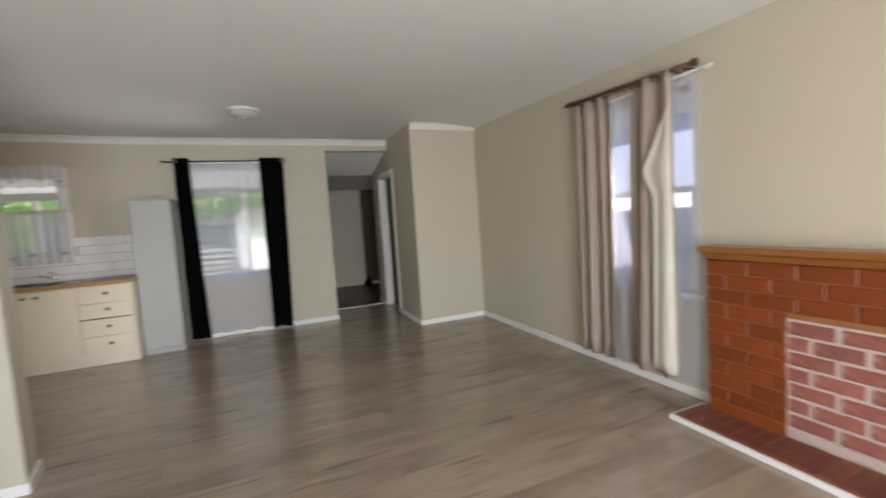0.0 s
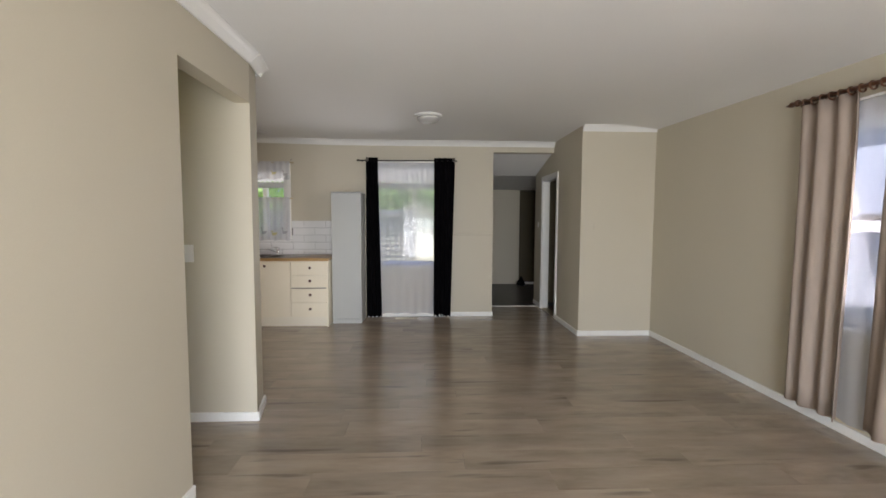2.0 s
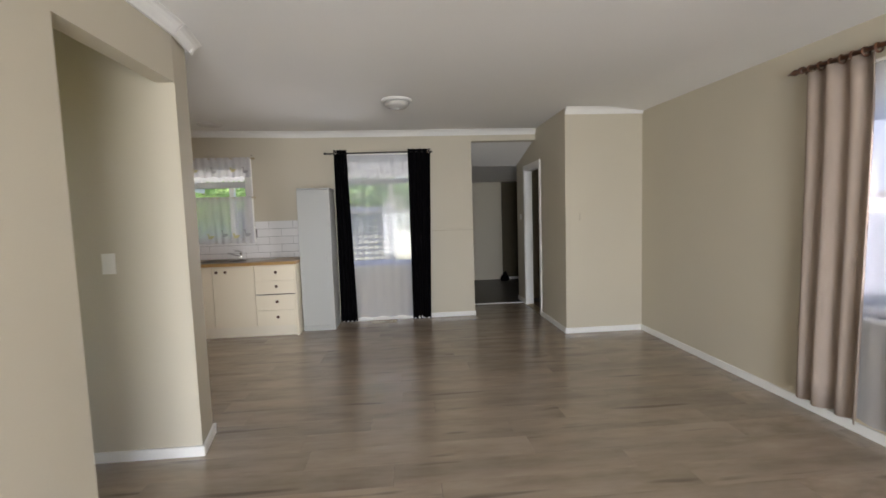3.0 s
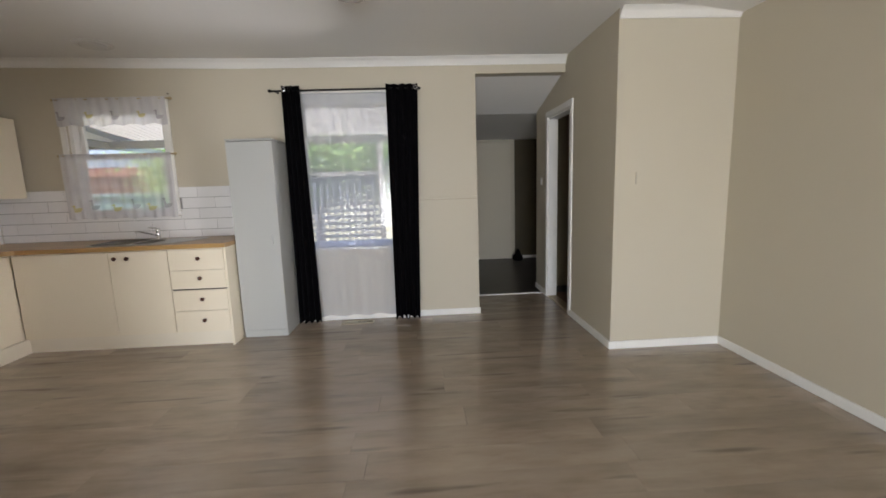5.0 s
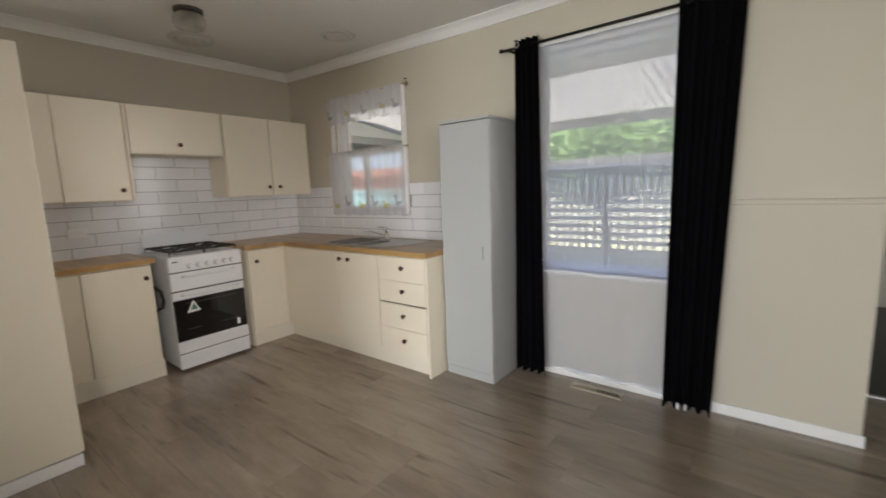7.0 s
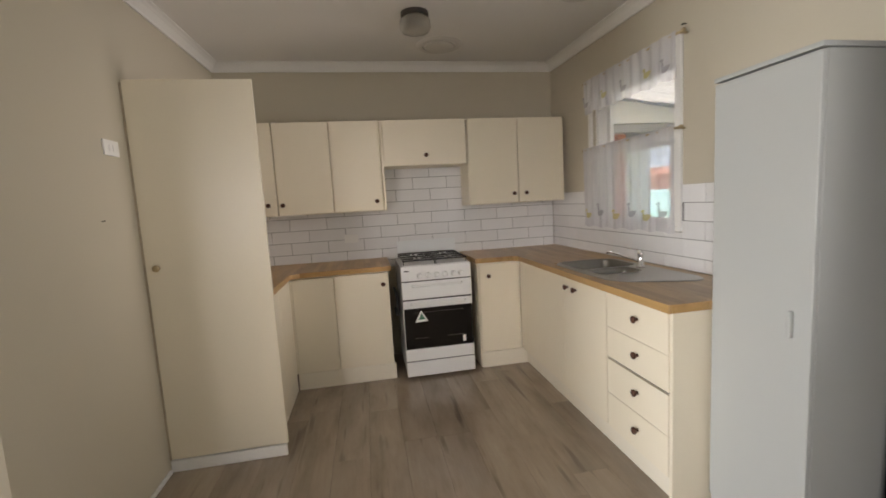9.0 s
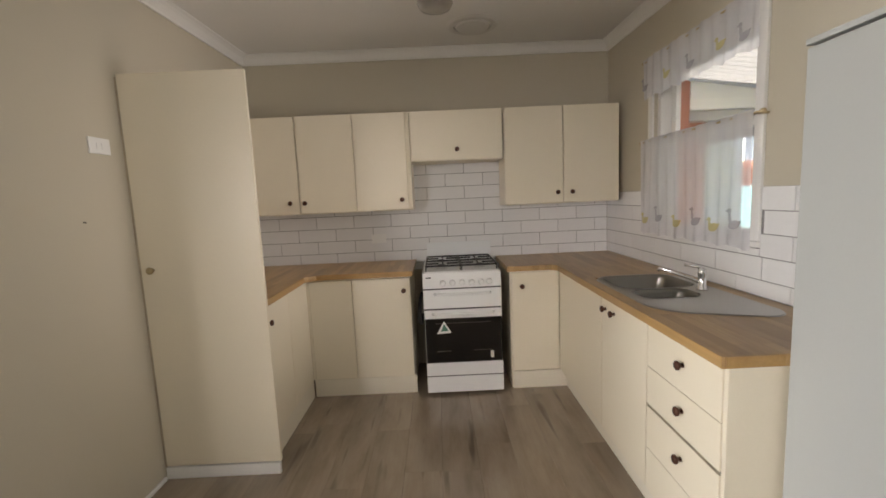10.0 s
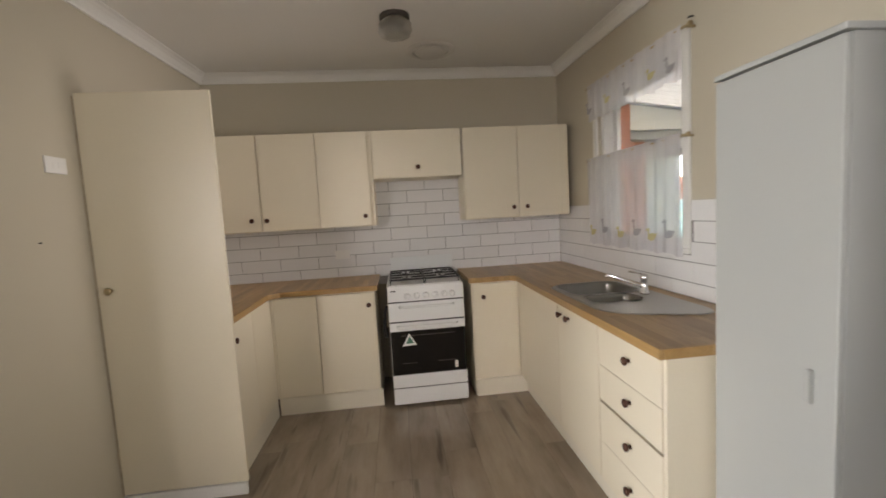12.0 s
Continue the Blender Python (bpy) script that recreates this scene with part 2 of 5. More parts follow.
# umber colour stands for the soft shadow on the lean-to's far wall
UMBER = material("dark_umber_wall_shade", (0.075, 0.055, 0.025), 0.6, vary=0.2, big=2, fine=60, stretch=(6, 6, 0.6), bump=0.1)
# blue of the skylight on the sash rail, put into its colour
SILLBLUE = material("skylit_blue_rail", (0.42, 0.53, 0.86), 0.4, vary=0.04)
BEAM = material("grey_painted_beam", (0.42, 0.42, 0.42), 0.6, vary=0.08)
LATTICE = material("weathered_lattice", (0.17, 0.20, 0.26), 0.8, vary=0.15, fine=50, bump=0.15)
RENDER = material("pale_blue_render", (0.34, 0.38, 0.46), 0.85, vary=0.06)
PALING = material("pale_paling_paint", (0.46, 0.48, 0.58), 0.8, vary=0.12, fine=50, bump=0.15)
# darker copy of the sink steel, with the bowls' inner shade in its colour
BOWLSTEEL = material("shaded_bowl_steel", (0.24, 0.23, 0.21), 0.28, 1.0, vary=0.05, fine=160, bump=0.03)
VENTWHITE = material("greyed_vent_plastic", (0.70, 0.685, 0.66), 0.5, vary=0.04)
LAWN = material("lawn_ground", (0.22, 0.235, 0.13), 0.95, vary=0.35, big=0.8, fine=25, bump=0.4)
LEAF = cloth("green_leaf", (0.27, 0.40, 0.17), 0.02, 40.0, 0.25)
BARK = material("brown_bark", (0.12, 0.08, 0.05), 0.9, vary=0.25)
REDBRICK = material("red_house_brick", (0.36, 0.13, 0.08), 0.85, vary=0.2, big=6, fine=30, bump=0.3)
TEAL = material("teal_panel", (0.26, 0.47, 0.50), 0.6, vary=0.12)
BLUEWALL = material("pale_blue_panel", (0.13, 0.155, 0.22), 0.7, vary=0.08)
DUCK = cloth("yellow_print", (0.82, 0.74, 0.42), 0.40)
GOOSE = cloth("grey_print", (0.66, 0.64, 0.68), 0.48)

# ---- building helpers ----
BASE = {}


def thing(name, at, label="", category="", group="", kind=""):
    ob = new(name)
    ob.location = at
    ob.empty_display_size = 0.05
    BASE[ob] = Vector(at)
    return tagged(ob, label, category, group, kind)


def solid(name, bm, mat, label="", category="", group="", kind="", smooth=False):
    """A top-level object of one mesh."""
    me = bpy.data.meshes.new(name)
    bmesh.ops.recalc_face_normals(bm, faces=bm.faces)
    bm.to_mesh(me)
    bm.free()
    me.materials.append(mat)
    if smooth:
        me.polygons.foreach_set("use_smooth", [True] * len(me.polygons))
    ob = new(name, me)
    BASE[ob] = Vector((0, 0, 0))
    return tagged(ob, label, category, group, kind)


def part(name, bm, mat, parent, label="", smooth=False):
    """One mesh under a thing or under one of its parts; built in world metres."""
    bmesh.ops.translate(bm, vec=-BASE[parent], verts=bm.verts)
    ob = solid(name, bm, mat, label, smooth=smooth)
    ob.parent = parent
    BASE[ob] = BASE[parent]
    return ob


def piece(name, me, at, parent, scale=(1, 1, 1)):
    """One of many alike pieces, all on one mesh."""
    ob = new(name, me)
    ob.location = Vector(at) - BASE[parent]
    ob.scale = scale
    ob.parent = parent
    return ob


def mesh_of(bm, mat, name, smooth=False):
    me = bpy.data.meshes.new(name)
    bmesh.ops.recalc_face_normals(bm, faces=bm.faces)
    bm.to_mesh(me)
    bm.free()
    me.materials.append(mat)
    if smooth:
        me.polygons.foreach_set("use_smooth", [True] * len(me.polygons))
    return me


def box(lo, hi, bevel=0.0, bm=None, seg=2):
    b = bmesh.new()
    bmesh.ops.create_cube(b, size=1)
    for v in b.verts:
        v.co = Vector([lo[i] + (v.co[i] + 0.5) * (hi[i] - lo[i]) for i in range(3)])
    if bevel:
        bmesh.ops.bevel(b, geom=list(b.edges), offset=bevel, segments=seg, affect="EDGES", profile=0.6)
    return joined(b, bm)


def joined(b, bm):
    if bm is None:
        return b
    me = bpy.data.meshes.new("tmp")
    b.to_mesh(me)
    b.free()
    bm.from_mesh(me)
    bpy.data.meshes.remove(me)
    return bm


def lathe(at, axis, profile, n=24, bm=None):
    """A turned shape: profile rows of (distance along axis, radius)."""
    b = bmesh.new()
    ax = Vector(axis).normalized()
    u = ax.orthogonal().normalized()
    v = ax.cross(u)
    rings = []
    for d, r in profile:
        rings.append([b.verts.new(Vector(at) + ax * d + (u * math.cos(2 * math.pi * i / n) + v * math.sin(2 * math.pi * i / n)) * max(r, 1e-4)) for i in range(n)])
    for p, q in zip(rings, rings[1:]):
        for i in range(n):
            b.faces.new((p[i], p[(i + 1) % n], q[(i + 1) % n], q[i]))
    b.faces.new(rings[0][::-1])
    b.faces.new(rings[-1])
    return joined(b, bm)


def tube(points, r, n=10, bm=None):
    b = bmesh.new()
    pts = [Vector(p) for p in points]
    rings = []
    u = None
    for i, p in enumerate(pts):
        d = (pts[min(i + 1, len(pts) - 1)] - pts[max(i - 1, 0)]).normalized()
        u = d.orthogonal().normalized() if u is None else (u - d * u.dot(d)).normalized()
        v = d.cross(u)
        rings.append([b.verts.new(p + (u * math.cos(2 * math.pi * k / n) + v * math.sin(2 * math.pi * k / n)) * r) for k in range(n)])
    for p, q in zip(rings, rings[1:]):
        for i in range(n):
            b.faces.new((p[i], p[(i + 1) % n], q[(i + 1) % n], q[i]))
    b.faces.new(rings[0][::-1])
    b.faces.new(rings[-1])
    return joined(b, bm)


def prism(outline, z0, z1, bevel=0.0, bm=None):
    """An upright prism over an outline of (x, y)."""
    b = bmesh.new()
    lo = [b.verts.new((x, y, z0)) for x, y in outline]
    hi = [b.verts.new((x, y, z1)) for x, y in outline]
    b.faces.new(lo[::-1])
    b.faces.new(hi)
    for i in range(len(lo)):
        j = (i + 1) % len(lo)
        b.faces.new((lo[i], lo[j], hi[j], hi[i]))
    bmesh.ops.recalc_face_normals(b, faces=b.faces)
    if bevel:
        bmesh.ops.bevel(b, geom=list(b.edges), offset=bevel, segments=2, affect="EDGES", profile=0.6)
    return joined(b, bm)


def wall_with_holes(axis, c0, c1, a0, a1, z0, z1, holes=(), bm=None):
    """A wall slab across axis 'x' or 'y' from c0 to c1; holes are (a0, a1, z0, z1) openings that go through it."""
    av = sorted({a0, a1, *[h[0] for h in holes], *[h[1] for h in holes]})
    zv = sorted({z0, z1, *[h[2] for h in holes], *[h[3] for h in holes]})
    b = bmesh.new()
    store = {}

    def vert(c, a, z):
        key = (round(c, 4), round(a, 4), round(z, 4))
        if key not in store:
            store[key] = b.verts.new((c, a, z) if axis == "x" else (a, c, z))
        return store[key]

    cells = {}
    for i in range(len(av) - 1):
        for k in range(len(zv) - 1):
            ma, mz = (av[i] + av[i + 1]) / 2, (zv[k] + zv[k + 1]) / 2
            cells[i, k] = not any(h[0] < ma < h[1] and h[2] < mz < h[3] for h in holes)
    for (i, k), full in cells.items():
        if not full:
            continue
        p, q, r, s = av[i], av[i + 1], zv[k], zv[k + 1]
        for c in (c0, c1):
            b.faces.new((vert(c, p, r), vert(c, q, r), vert(c, q, s), vert(c, p, s)))
        for (di, dk), (e, f) in {(-1, 0): ((p, r), (p, s)), (1, 0): ((q, r), (q, s)), (0, -1): ((p, r), (q, r)), (0, 1): ((p, s), (q, s))}.items():
            if not cells.get((i + di, k + dk), False):
                b.faces.new((vert(c0, *e), vert(c1, *e), vert(c1, *f), vert(c0, *f)))
    return joined(b, bm)


def ceiling_height(x, y):
    west = 0.021 * max(0.0, -1.2 - x)
    share = min(1.0, max(0.0, (x + 2.0) / 0.9))
    slope = 0.016 + 0.016 * min(1.0, max(0.0, (x + 1.1) / 3.8))
    edge = 0.045 * min(1.0, max(0.0, (x - 2.1) / 0.6)) ** 2
    return 2.468 + west - share * slope * max(0.0, 4.95 - y) - edge


def cornice(name, p, q, normal, size=0.068, drop=0.072, mat=None):
    """A coved cornice from p to q (x, y) that follows the ceiling."""
    b = bmesh.new()
    nx, ny = normal
    prof = [(0.0, 0.0), (size, 0.0), (size, -0.010), (size * 0.80, -0.016), (size * 0.55, -0.030), (size * 0.34, -0.050), (0.016, -drop + 0.012), (0.012, -drop), (0.0, -drop)]
    n = 14
    rings = []
    for i in range(n + 1):
        x, y = p[0] + (q[0] - p[0]) * i / n, p[1] + (q[1] - p[1]) * i / n
        z = ceiling_height(min(x, 2.1), y) + 0.004
        rings.append([b.verts.new((x + nx * d, y + ny * d, z + h)) for d, h in prof])
    for r0, r1 in zip(rings, rings[1:]):
        for k in range(len(prof)):
            b.faces.new((r0[k], r0[(k + 1) % len(prof)], r1[(k + 1) % len(prof)], r1[k]))
    b.faces.new(rings[0])
    b.faces.new(rings[-1][::-1])
    return solid(name, b, mat or TRIM, "white coved plaster cornice between wall and ceiling", "cornice", kind="structure")


def skirting(name, p, q, normal, h=0.062, d=0.014):
    x0, x1 = sorted((p[0], q[0]))
    y0, y1 = sorted((p[1], q[1]))
    lo = [x0 + min(0, normal[0] * d), y0 + min(0, normal[1] * d), 0.0]
    hi = [x1 + max(0, normal[0] * d), y1 + max(0, normal[1] * d), h]
    return solid(name, box(lo, hi, 0.004), TRIM, "white painted skirting board along the wall", "skirting", kind="structure")


# ---- large structure ----
NORTH, WEST, RIGHT, LEFT, SOUTH = 6.03, -3.48, 2.70, -1.13, -2.30
NIB, SIDE, KSOUTH = 4.955, 1.827, 3.19
TOP = 2.62
KWIN = (-2.765, -1.90, 1.125, 2.115)
MWIN = (-0.735, 0.215, 0.735, 2.175)
RWIN = (1.95, 2.90, 0.70, 2.10)

wall_north = solid("wall_north", wall_with_holes("y", NORTH, NORTH + 0.16, WEST - 0.16, 0.965, -0.3, TOP, [KWIN, MWIN]), WALL, "beige painted kitchen wall with two windows", "wall", kind="structure")
solid("wall_over_passage", box((0.965, NORTH, 2.325), (SIDE, NORTH + 0.12, TOP)), WALL, "beige painted wall above the passage opening", "wall", kind="structure")
wall_west = solid("wall_west", wall_with_holes("x", WEST - 0.16, WEST, 2.93, NORTH, -0.3, TOP), WALL, "beige painted kitchen end wall", "wall", kind="structure")
solid("wall_hall", prism([(WEST, 2.93), (LEFT, 2.93), (LEFT - 0.005, 2.945), (-1.19, KSOUTH), (WEST, KSOUTH)], -0.3, TOP), WALL, "beige painted wall between hall and kitchen", "wall", kind="structure")
solid("wall_left", wall_with_holes("x", LEFT - 0.10, LEFT, SOUTH - 0.16, 2.93, -0.3, TOP, [(2.135, 2.93, -0.3, 2.118)]), WALL, "beige painted lounge wall with an open doorway", "wall", kind="structure")
# opening is out of view, added so that daylight reaches the hall wall
solid("wall_hall_south", wall_with_holes("y", 1.72, 1.82, WEST, LEFT - 0.10, -0.3, TOP, [(-2.75, -2.33, -0.02, 2.06)]), WALL, "beige painted hall wall with an unseen opening added for daylight", "wall", kind="structure")
solid("wall_hall_end", box((WEST - 0.16, 1.72, -0.3), (WEST, 2.93, TOP)), WALL, "beige painted wall at the hall's end", "wall", kind="structure")
solid("wall_right", wall_with_holes("x", RIGHT, RIGHT + 0.20, SOUTH - 0.16, NIB + 0.10, -0.3, TOP, [RWIN]), WALL, "beige painted lounge wall with a tall window", "wall", kind="structure")
solid("wall_south", wall_with_holes("y", SOUTH - 0.16, SOUTH, LEFT, RIGHT, -0.3, TOP, [(-0.80, 1.40, 0.05, 2.1)]), WALL, "beige painted lounge wall with a wide window", "wall", kind="structure")
solid("wall_nib", box((SIDE, NIB, -0.3), (RIGHT, NIB + 0.10, TOP)), WALL, "beige painted projecting wall beside the passage", "wall", kind="structure")
solid("wall_side", wall_with_holes("x", SIDE, SIDE + 0.10, NIB + 0.10, 7.0, -0.3, TOP, [(5.865, 6.545, 0.0, 1.985)]), WALL, "beige painted passage wall with a doorway", "wall", kind="structure")
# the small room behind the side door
# these beige walls carry the room's dimness in their colour
solid("wall_small_room", wall_with_holes("x", 3.20, 3.30, 5.055, 7.0, -0.3, TOP), DIMWALL, "beige wall of the small room, shade put into its colour", "wall", kind="structure")
solid("wall_small_room_end", box((1.927, 7.0, -0.3), (3.30, 7.10, TOP)), DIMWALL, "beige end wall of the small room, shade put into its colour", "wall", kind="structure")
solid("wall_small_room_front", box((2.70, 4.955, -0.3), (3.30, 5.055, TOP)), DIMWALL, "beige front wall of the small room, shade put into its colour", "wall", kind="structure")
solid("ceiling_small_room", box((1.927, 5.055, 2.30), (3.20, 7.0, 2.36)), CEILING, "white ceiling of the small room", "ceiling", kind="structure")
solid("floor_small_room", box((SIDE + 0.05, 5.055, -0.10), (3.20, 7.0, -0.004)), BROWNFLOOR, "brown timber floor of the small room", "floor", kind="structure")
# the lean-to room at the end of the passage
FAR = 9.10
solid("wall_far", box((0.80, FAR, -0.3), (4.2, FAR + 0.12, TOP)), WALL, "pale painted far wall of the lean-to room", "wall", kind="structure")
# thin dark sheet added where the far wall's right part lies in shadow
solid("wall_far_panelling", box((2.04, FAR - 0.014, 0.0), (4.1, FAR, 2.06), 0.002), UMBER, "dark umber sheet on the lean-to far wall, soft shadow put into its colour", "wall panelling", kind="structure")
far_door = solid("door_1", box((1.14, FAR - 0.030, 0.006), (1.955, FAR, 1.985), 0.004), WALL, "plain pale painted shut door in the far wall", "door", kind="structure")
part("door_head", box((1.10, FAR - 0.036, 1.990), (1.995, FAR, 2.026), 0.003), WALL, far_door)
solid("wall_leanto_west", wall_with_holes("x", 0.865, 0.965, NORTH + 0.16, FAR, -0.3, TOP, [(8.72, 9.05, 0.05, 0.85)]), WALL, "beige painted lean-to wall with a glazed opening", "wall", kind="structure")
solid("wall_leanto_east", box((4.1, 7.10, -0.3), (4.2, FAR, TOP)), WALL, "dim beige lean-to end wall", "wall", kind="structure")
solid("wall_leanto_south", box((3.30, 7.0, -0.3), (4.2, 7.10, TOP)), WALL, "dim beige lean-to wall", "wall", kind="structure")
solid("floor_leanto", box((0.90, 6.715, -0.10), (4.1, FAR, 0.0)), VINYL, "dark vinyl floor of the lean-to room", "floor", kind="structure")
solid("threshold_strip", box((0.965, 6.69, 0.0), (SIDE, 6.72, 0.010), 0.004), TRIM, "pale metal threshold strip between two floors", "threshold", kind="structure")


def sloped_panel(name, x0, x1, y0, z0, y1, z1, label):
    b = bmesh.new()
    vs = [b.verts.new(c) for c in ((x0, y0, z0), (x1, y0, z0), (x1, y1, z1), (x0, y1, z1), (x0, y0, z0 + 0.05), (x1, y0, z0 + 0.05), (x1, y1, z1 + 0.05), (x0, y1, z1 + 0.05))]
    for f in ((0, 1, 2, 3), (4, 5, 6, 7), (0, 1, 5, 4), (1, 2, 6, 5), (2, 3, 7, 6), (3, 0, 4, 7)):
        b.faces.new([vs[i] for i in f])
    return solid(name, b, CEILING, label, "ceiling", kind="structure")


sloped_panel("ceiling_passage", 0.965, SIDE, NORTH + 0.12, 2.325, 7.0, 2.115, "white sloping ceiling of the passage")
sloped_panel("ceiling_leanto", 0.88, 4.1, 7.003, 2.113, FAR, 2.03, "white low ceiling of the lean-to room")


def ceiling_sheet():
    b = bmesh.new()
    nx, ny = 34, 44
    xs = [WEST - 0.05 + (RIGHT + 0.10 - WEST) * i / nx for i in range(nx + 1)]
    ys = [SOUTH - 0.05 + (NORTH + 0.10 - SOUTH) * i / ny for i in range(ny + 1)]
    lo = [[b.verts.new((x, y, ceiling_height(x, y))) for y in ys] for x in xs]
    hi = [[b.verts.new((x, y, 2.70)) for y in ys] for x in xs]
    for i in range(nx):
        for j in range(ny):
            b.faces.new((lo[i][j], lo[i][j + 1], lo[i + 1][j + 1], lo[i + 1][j]))
            b.faces.new((hi[i][j], hi[i + 1][j], hi[i + 1][j + 1], hi[i][j + 1]))
    for i in range(nx):
        for j in (0, ny):
            b.faces.new((lo[i][j], lo[i + 1][j], hi[i + 1][j], hi[i][j]))
    for j in range(ny):
        for i in (0, nx):
            b.faces.new((lo[i][j], lo[i][j + 1], hi[i][j + 1], hi[i][j]))
    return solid("ceiling", b, CEILING, "white plasterboard ceiling over lounge and kitchen", "ceiling", kind="structure", smooth=False)


ceiling_sheet()
cornice("cornice_north", (WEST, NORTH), (SIDE, NORTH), (0, -1))
cornice("cornice_west", (WEST, KSOUTH), (WEST, NORTH), (1, 0))
cornice("cornice_kitchen_south", (WEST, KSOUTH), (-1.15, KSOUTH), (0, 1))
cornice("cornice_left", (LEFT, SOUTH), (LEFT, 2.94), (1, 0))
cornice("cornice_wall_end", (LEFT, 2.94), (-1.185, KSOUTH + 0.05), (0.976, 0.214))
cornice("cornice_nib", (SIDE, NIB), (RIGHT, NIB), (0, -1))
skirting("skirting_north", (-0.82, NORTH), (0.975, NORTH), (0, -1))
skirting("skirting_nib", (SIDE - 0.014, NIB), (RIGHT - 0.014, NIB), (0, -1))
skirting("skirting_side", (SIDE, NIB), (SIDE, 5.80), (-1, 0))
skirting("skirting_side_far", (SIDE, 6.61), (SIDE, 7.0), (-1, 0))
skirting("skirting_right", (RIGHT, 1.87), (RIGHT, NIB), (-1, 0))
skirting("skirting_left", (LEFT, SOUTH), (LEFT, 2.135), (1, 0))
solid("skirting_wall_end", prism([(LEFT, 2.93), (LEFT + 0.015, 2.93), (-1.175, KSOUTH + 0.014), (-1.192, KSOUTH + 0.014)], 0.0, 0.062, 0.003), TRIM, "white painted skirting board round the wall end", "skirting", kind="structure")
skirting("skirting_hall", (-3.4, 2.93), (LEFT + 0.015, 2.93), (0, -1))
skirting("skirting_kitchen", (-2.09, KSOUTH), (-1.20, KSOUTH), (0, 1), 0.02)
skirting("skirting_far", (2.04, FAR - 0.015), (4.1, FAR - 0.015), (0, -1), 0.05)
solid("wall_joint_strip", box((0.24, NORTH - 0.018, 1.168), (0.965, NORTH, 1.190), 0.004), WALL, "beige cover strip across the wall sheets", "trim", kind="structure")
# joint line darkened to carry the shade below the cover strip
solid("wall_joint", box((0.24, NORTH - 0.003, 1.161), (0.965, NORTH, 1.167)), VENTMETAL, "dark open joint under the cover strip, the strip's shade put into its colour", "trim", kind="structure")

# ---- windows ----


def sash_window(name, x0, x1, z0, z1, at, meet, label):
    """A double-hung window set in a wall that faces the room along -y; 'at' is the room face of the wall."""
    w = thing(name, ((x0 + x1) / 2, at, z0), label, "window", kind="structure")
    b = box((x0, at + 0.02, z0), (x0 + 0.035, at + 0.14, z1), 0.003)
    box((x1 - 0.035, at + 0.02, z0), (x1, at + 0.14, z1), 0.003, b)
    box((x0 + 0.035, at + 0.02, z1 - 0.035), (x1 - 0.035, at + 0.14, z1), 0.003, b)
    part("window_frame", b, TRIM, w)
    part("window_sill", box((x0 - 0.06, at - 0.030, z0 - 0.026), (x1 + 0.06, at + 0.16, z0), 0.006), TRIM, w)
    for lo, hi, d in ((z0, meet + 0.02, 0.05), (meet - 0.02, z1 - 0.035, 0.09)):
        s = box((x0 + 0.035, at + d, lo), (x0 + 0.078, at + d + 0.035, hi), 0.004)
        box((x1 - 0.078, at + d, lo), (x1 - 0.035, at + d + 0.035, hi), 0.004, s)
        box((x0 + 0.078, at + d, lo), (x1 - 0.078, at + d + 0.035, lo + 0.042), 0.004, s)
        box((x0 + 0.078, at + d, hi - 0.042), (x1 - 0.078, at + d + 0.035, hi), 0.004, s)
        sash = part("sash", s, TRIM, w)
        pane = part("pane", box((x0 + 0.076, at + d + 0.014, lo + 0.04), (x1 - 0.076, at + d + 0.019, hi - 0.04)), PANE, sash)
        pane.visible_shadow = False
    return w


window_1 = sash_window("window_1", *KWIN, NORTH, 1.655, "white double-hung timber kitchen window over the sink")
b = box((KWIN[0] - 0.05, NORTH - 0.016, KWIN[2]), (KWIN[0], NORTH, KWIN[3] + 0.05), 0.004)
box((KWIN[1], NORTH - 0.016, KWIN[2]), (KWIN[1] + 0.05, NORTH, KWIN[3] + 0.05), 0.004, b)
box((KWIN[0], NORTH - 0.016, KWIN[3]), (KWIN[1], NORTH, KWIN[3] + 0.05), 0.004, b)
part("architrave", b, TRIM, window_1)
window_2 = sash_window("window_2", *MWIN, NORTH, 1.44, "white double-hung timber window behind a sheer curtain")
# the rail's blue is skylight painted on, over a white window
part("bottom_rail", box((MWIN[0] + 0.036, NORTH + 0.036, MWIN[2] + 0.001), (MWIN[1] - 0.036, NORTH + 0.049, MWIN[2] + 0.058), 0.003), SILLBLUE, window_2, "bottom rail with blue skylight put into its colour")
window_3 = sash_window("window_3", RWIN[0], RWIN[1], RWIN[2], RWIN[3], 0.0, 1.39, "white double-hung timber window in the lounge")
window_3.matrix_world = Matrix.Translation((RIGHT, 2.425, 0.70)) @ pose(0, 0, 0, 0, 0, -90)
b = box((-0.80, SOUTH - 0.12, 0.05), (-0.74, SOUTH - 0.04, 2.1))
box((1.34, SOUTH - 0.12, 0.05), (1.40, SOUTH - 0.04, 2.1), 0, b)
box((0.27, SOUTH - 0.12, 0.05), (0.33, SOUTH - 0.04, 2.1), 0, b)
box((-0.74, SOUTH - 0.12, 0.05), (1.34, SOUTH - 0.04, 0.12), 0, b)
solid("window_4", b, TRIM, "white timber frame of the wide lounge window", "window", kind="structure")

# doorway in the passage's side wall
b = box((SIDE - 0.014, 5.805, 0.0), (SIDE, 5.865, 2.045), 0.003)
box((SIDE - 0.014, 6.545, 0.0), (SIDE, 6.605, 2.045), 0.003, b)
box((SIDE - 0.014, 5.865, 1.985), (SIDE, 6.545, 2.045), 0.003, b)
box((SIDE, 5.865, 0.0), (SIDE + 0.10, 5.885, 1.985), 0.002, b)
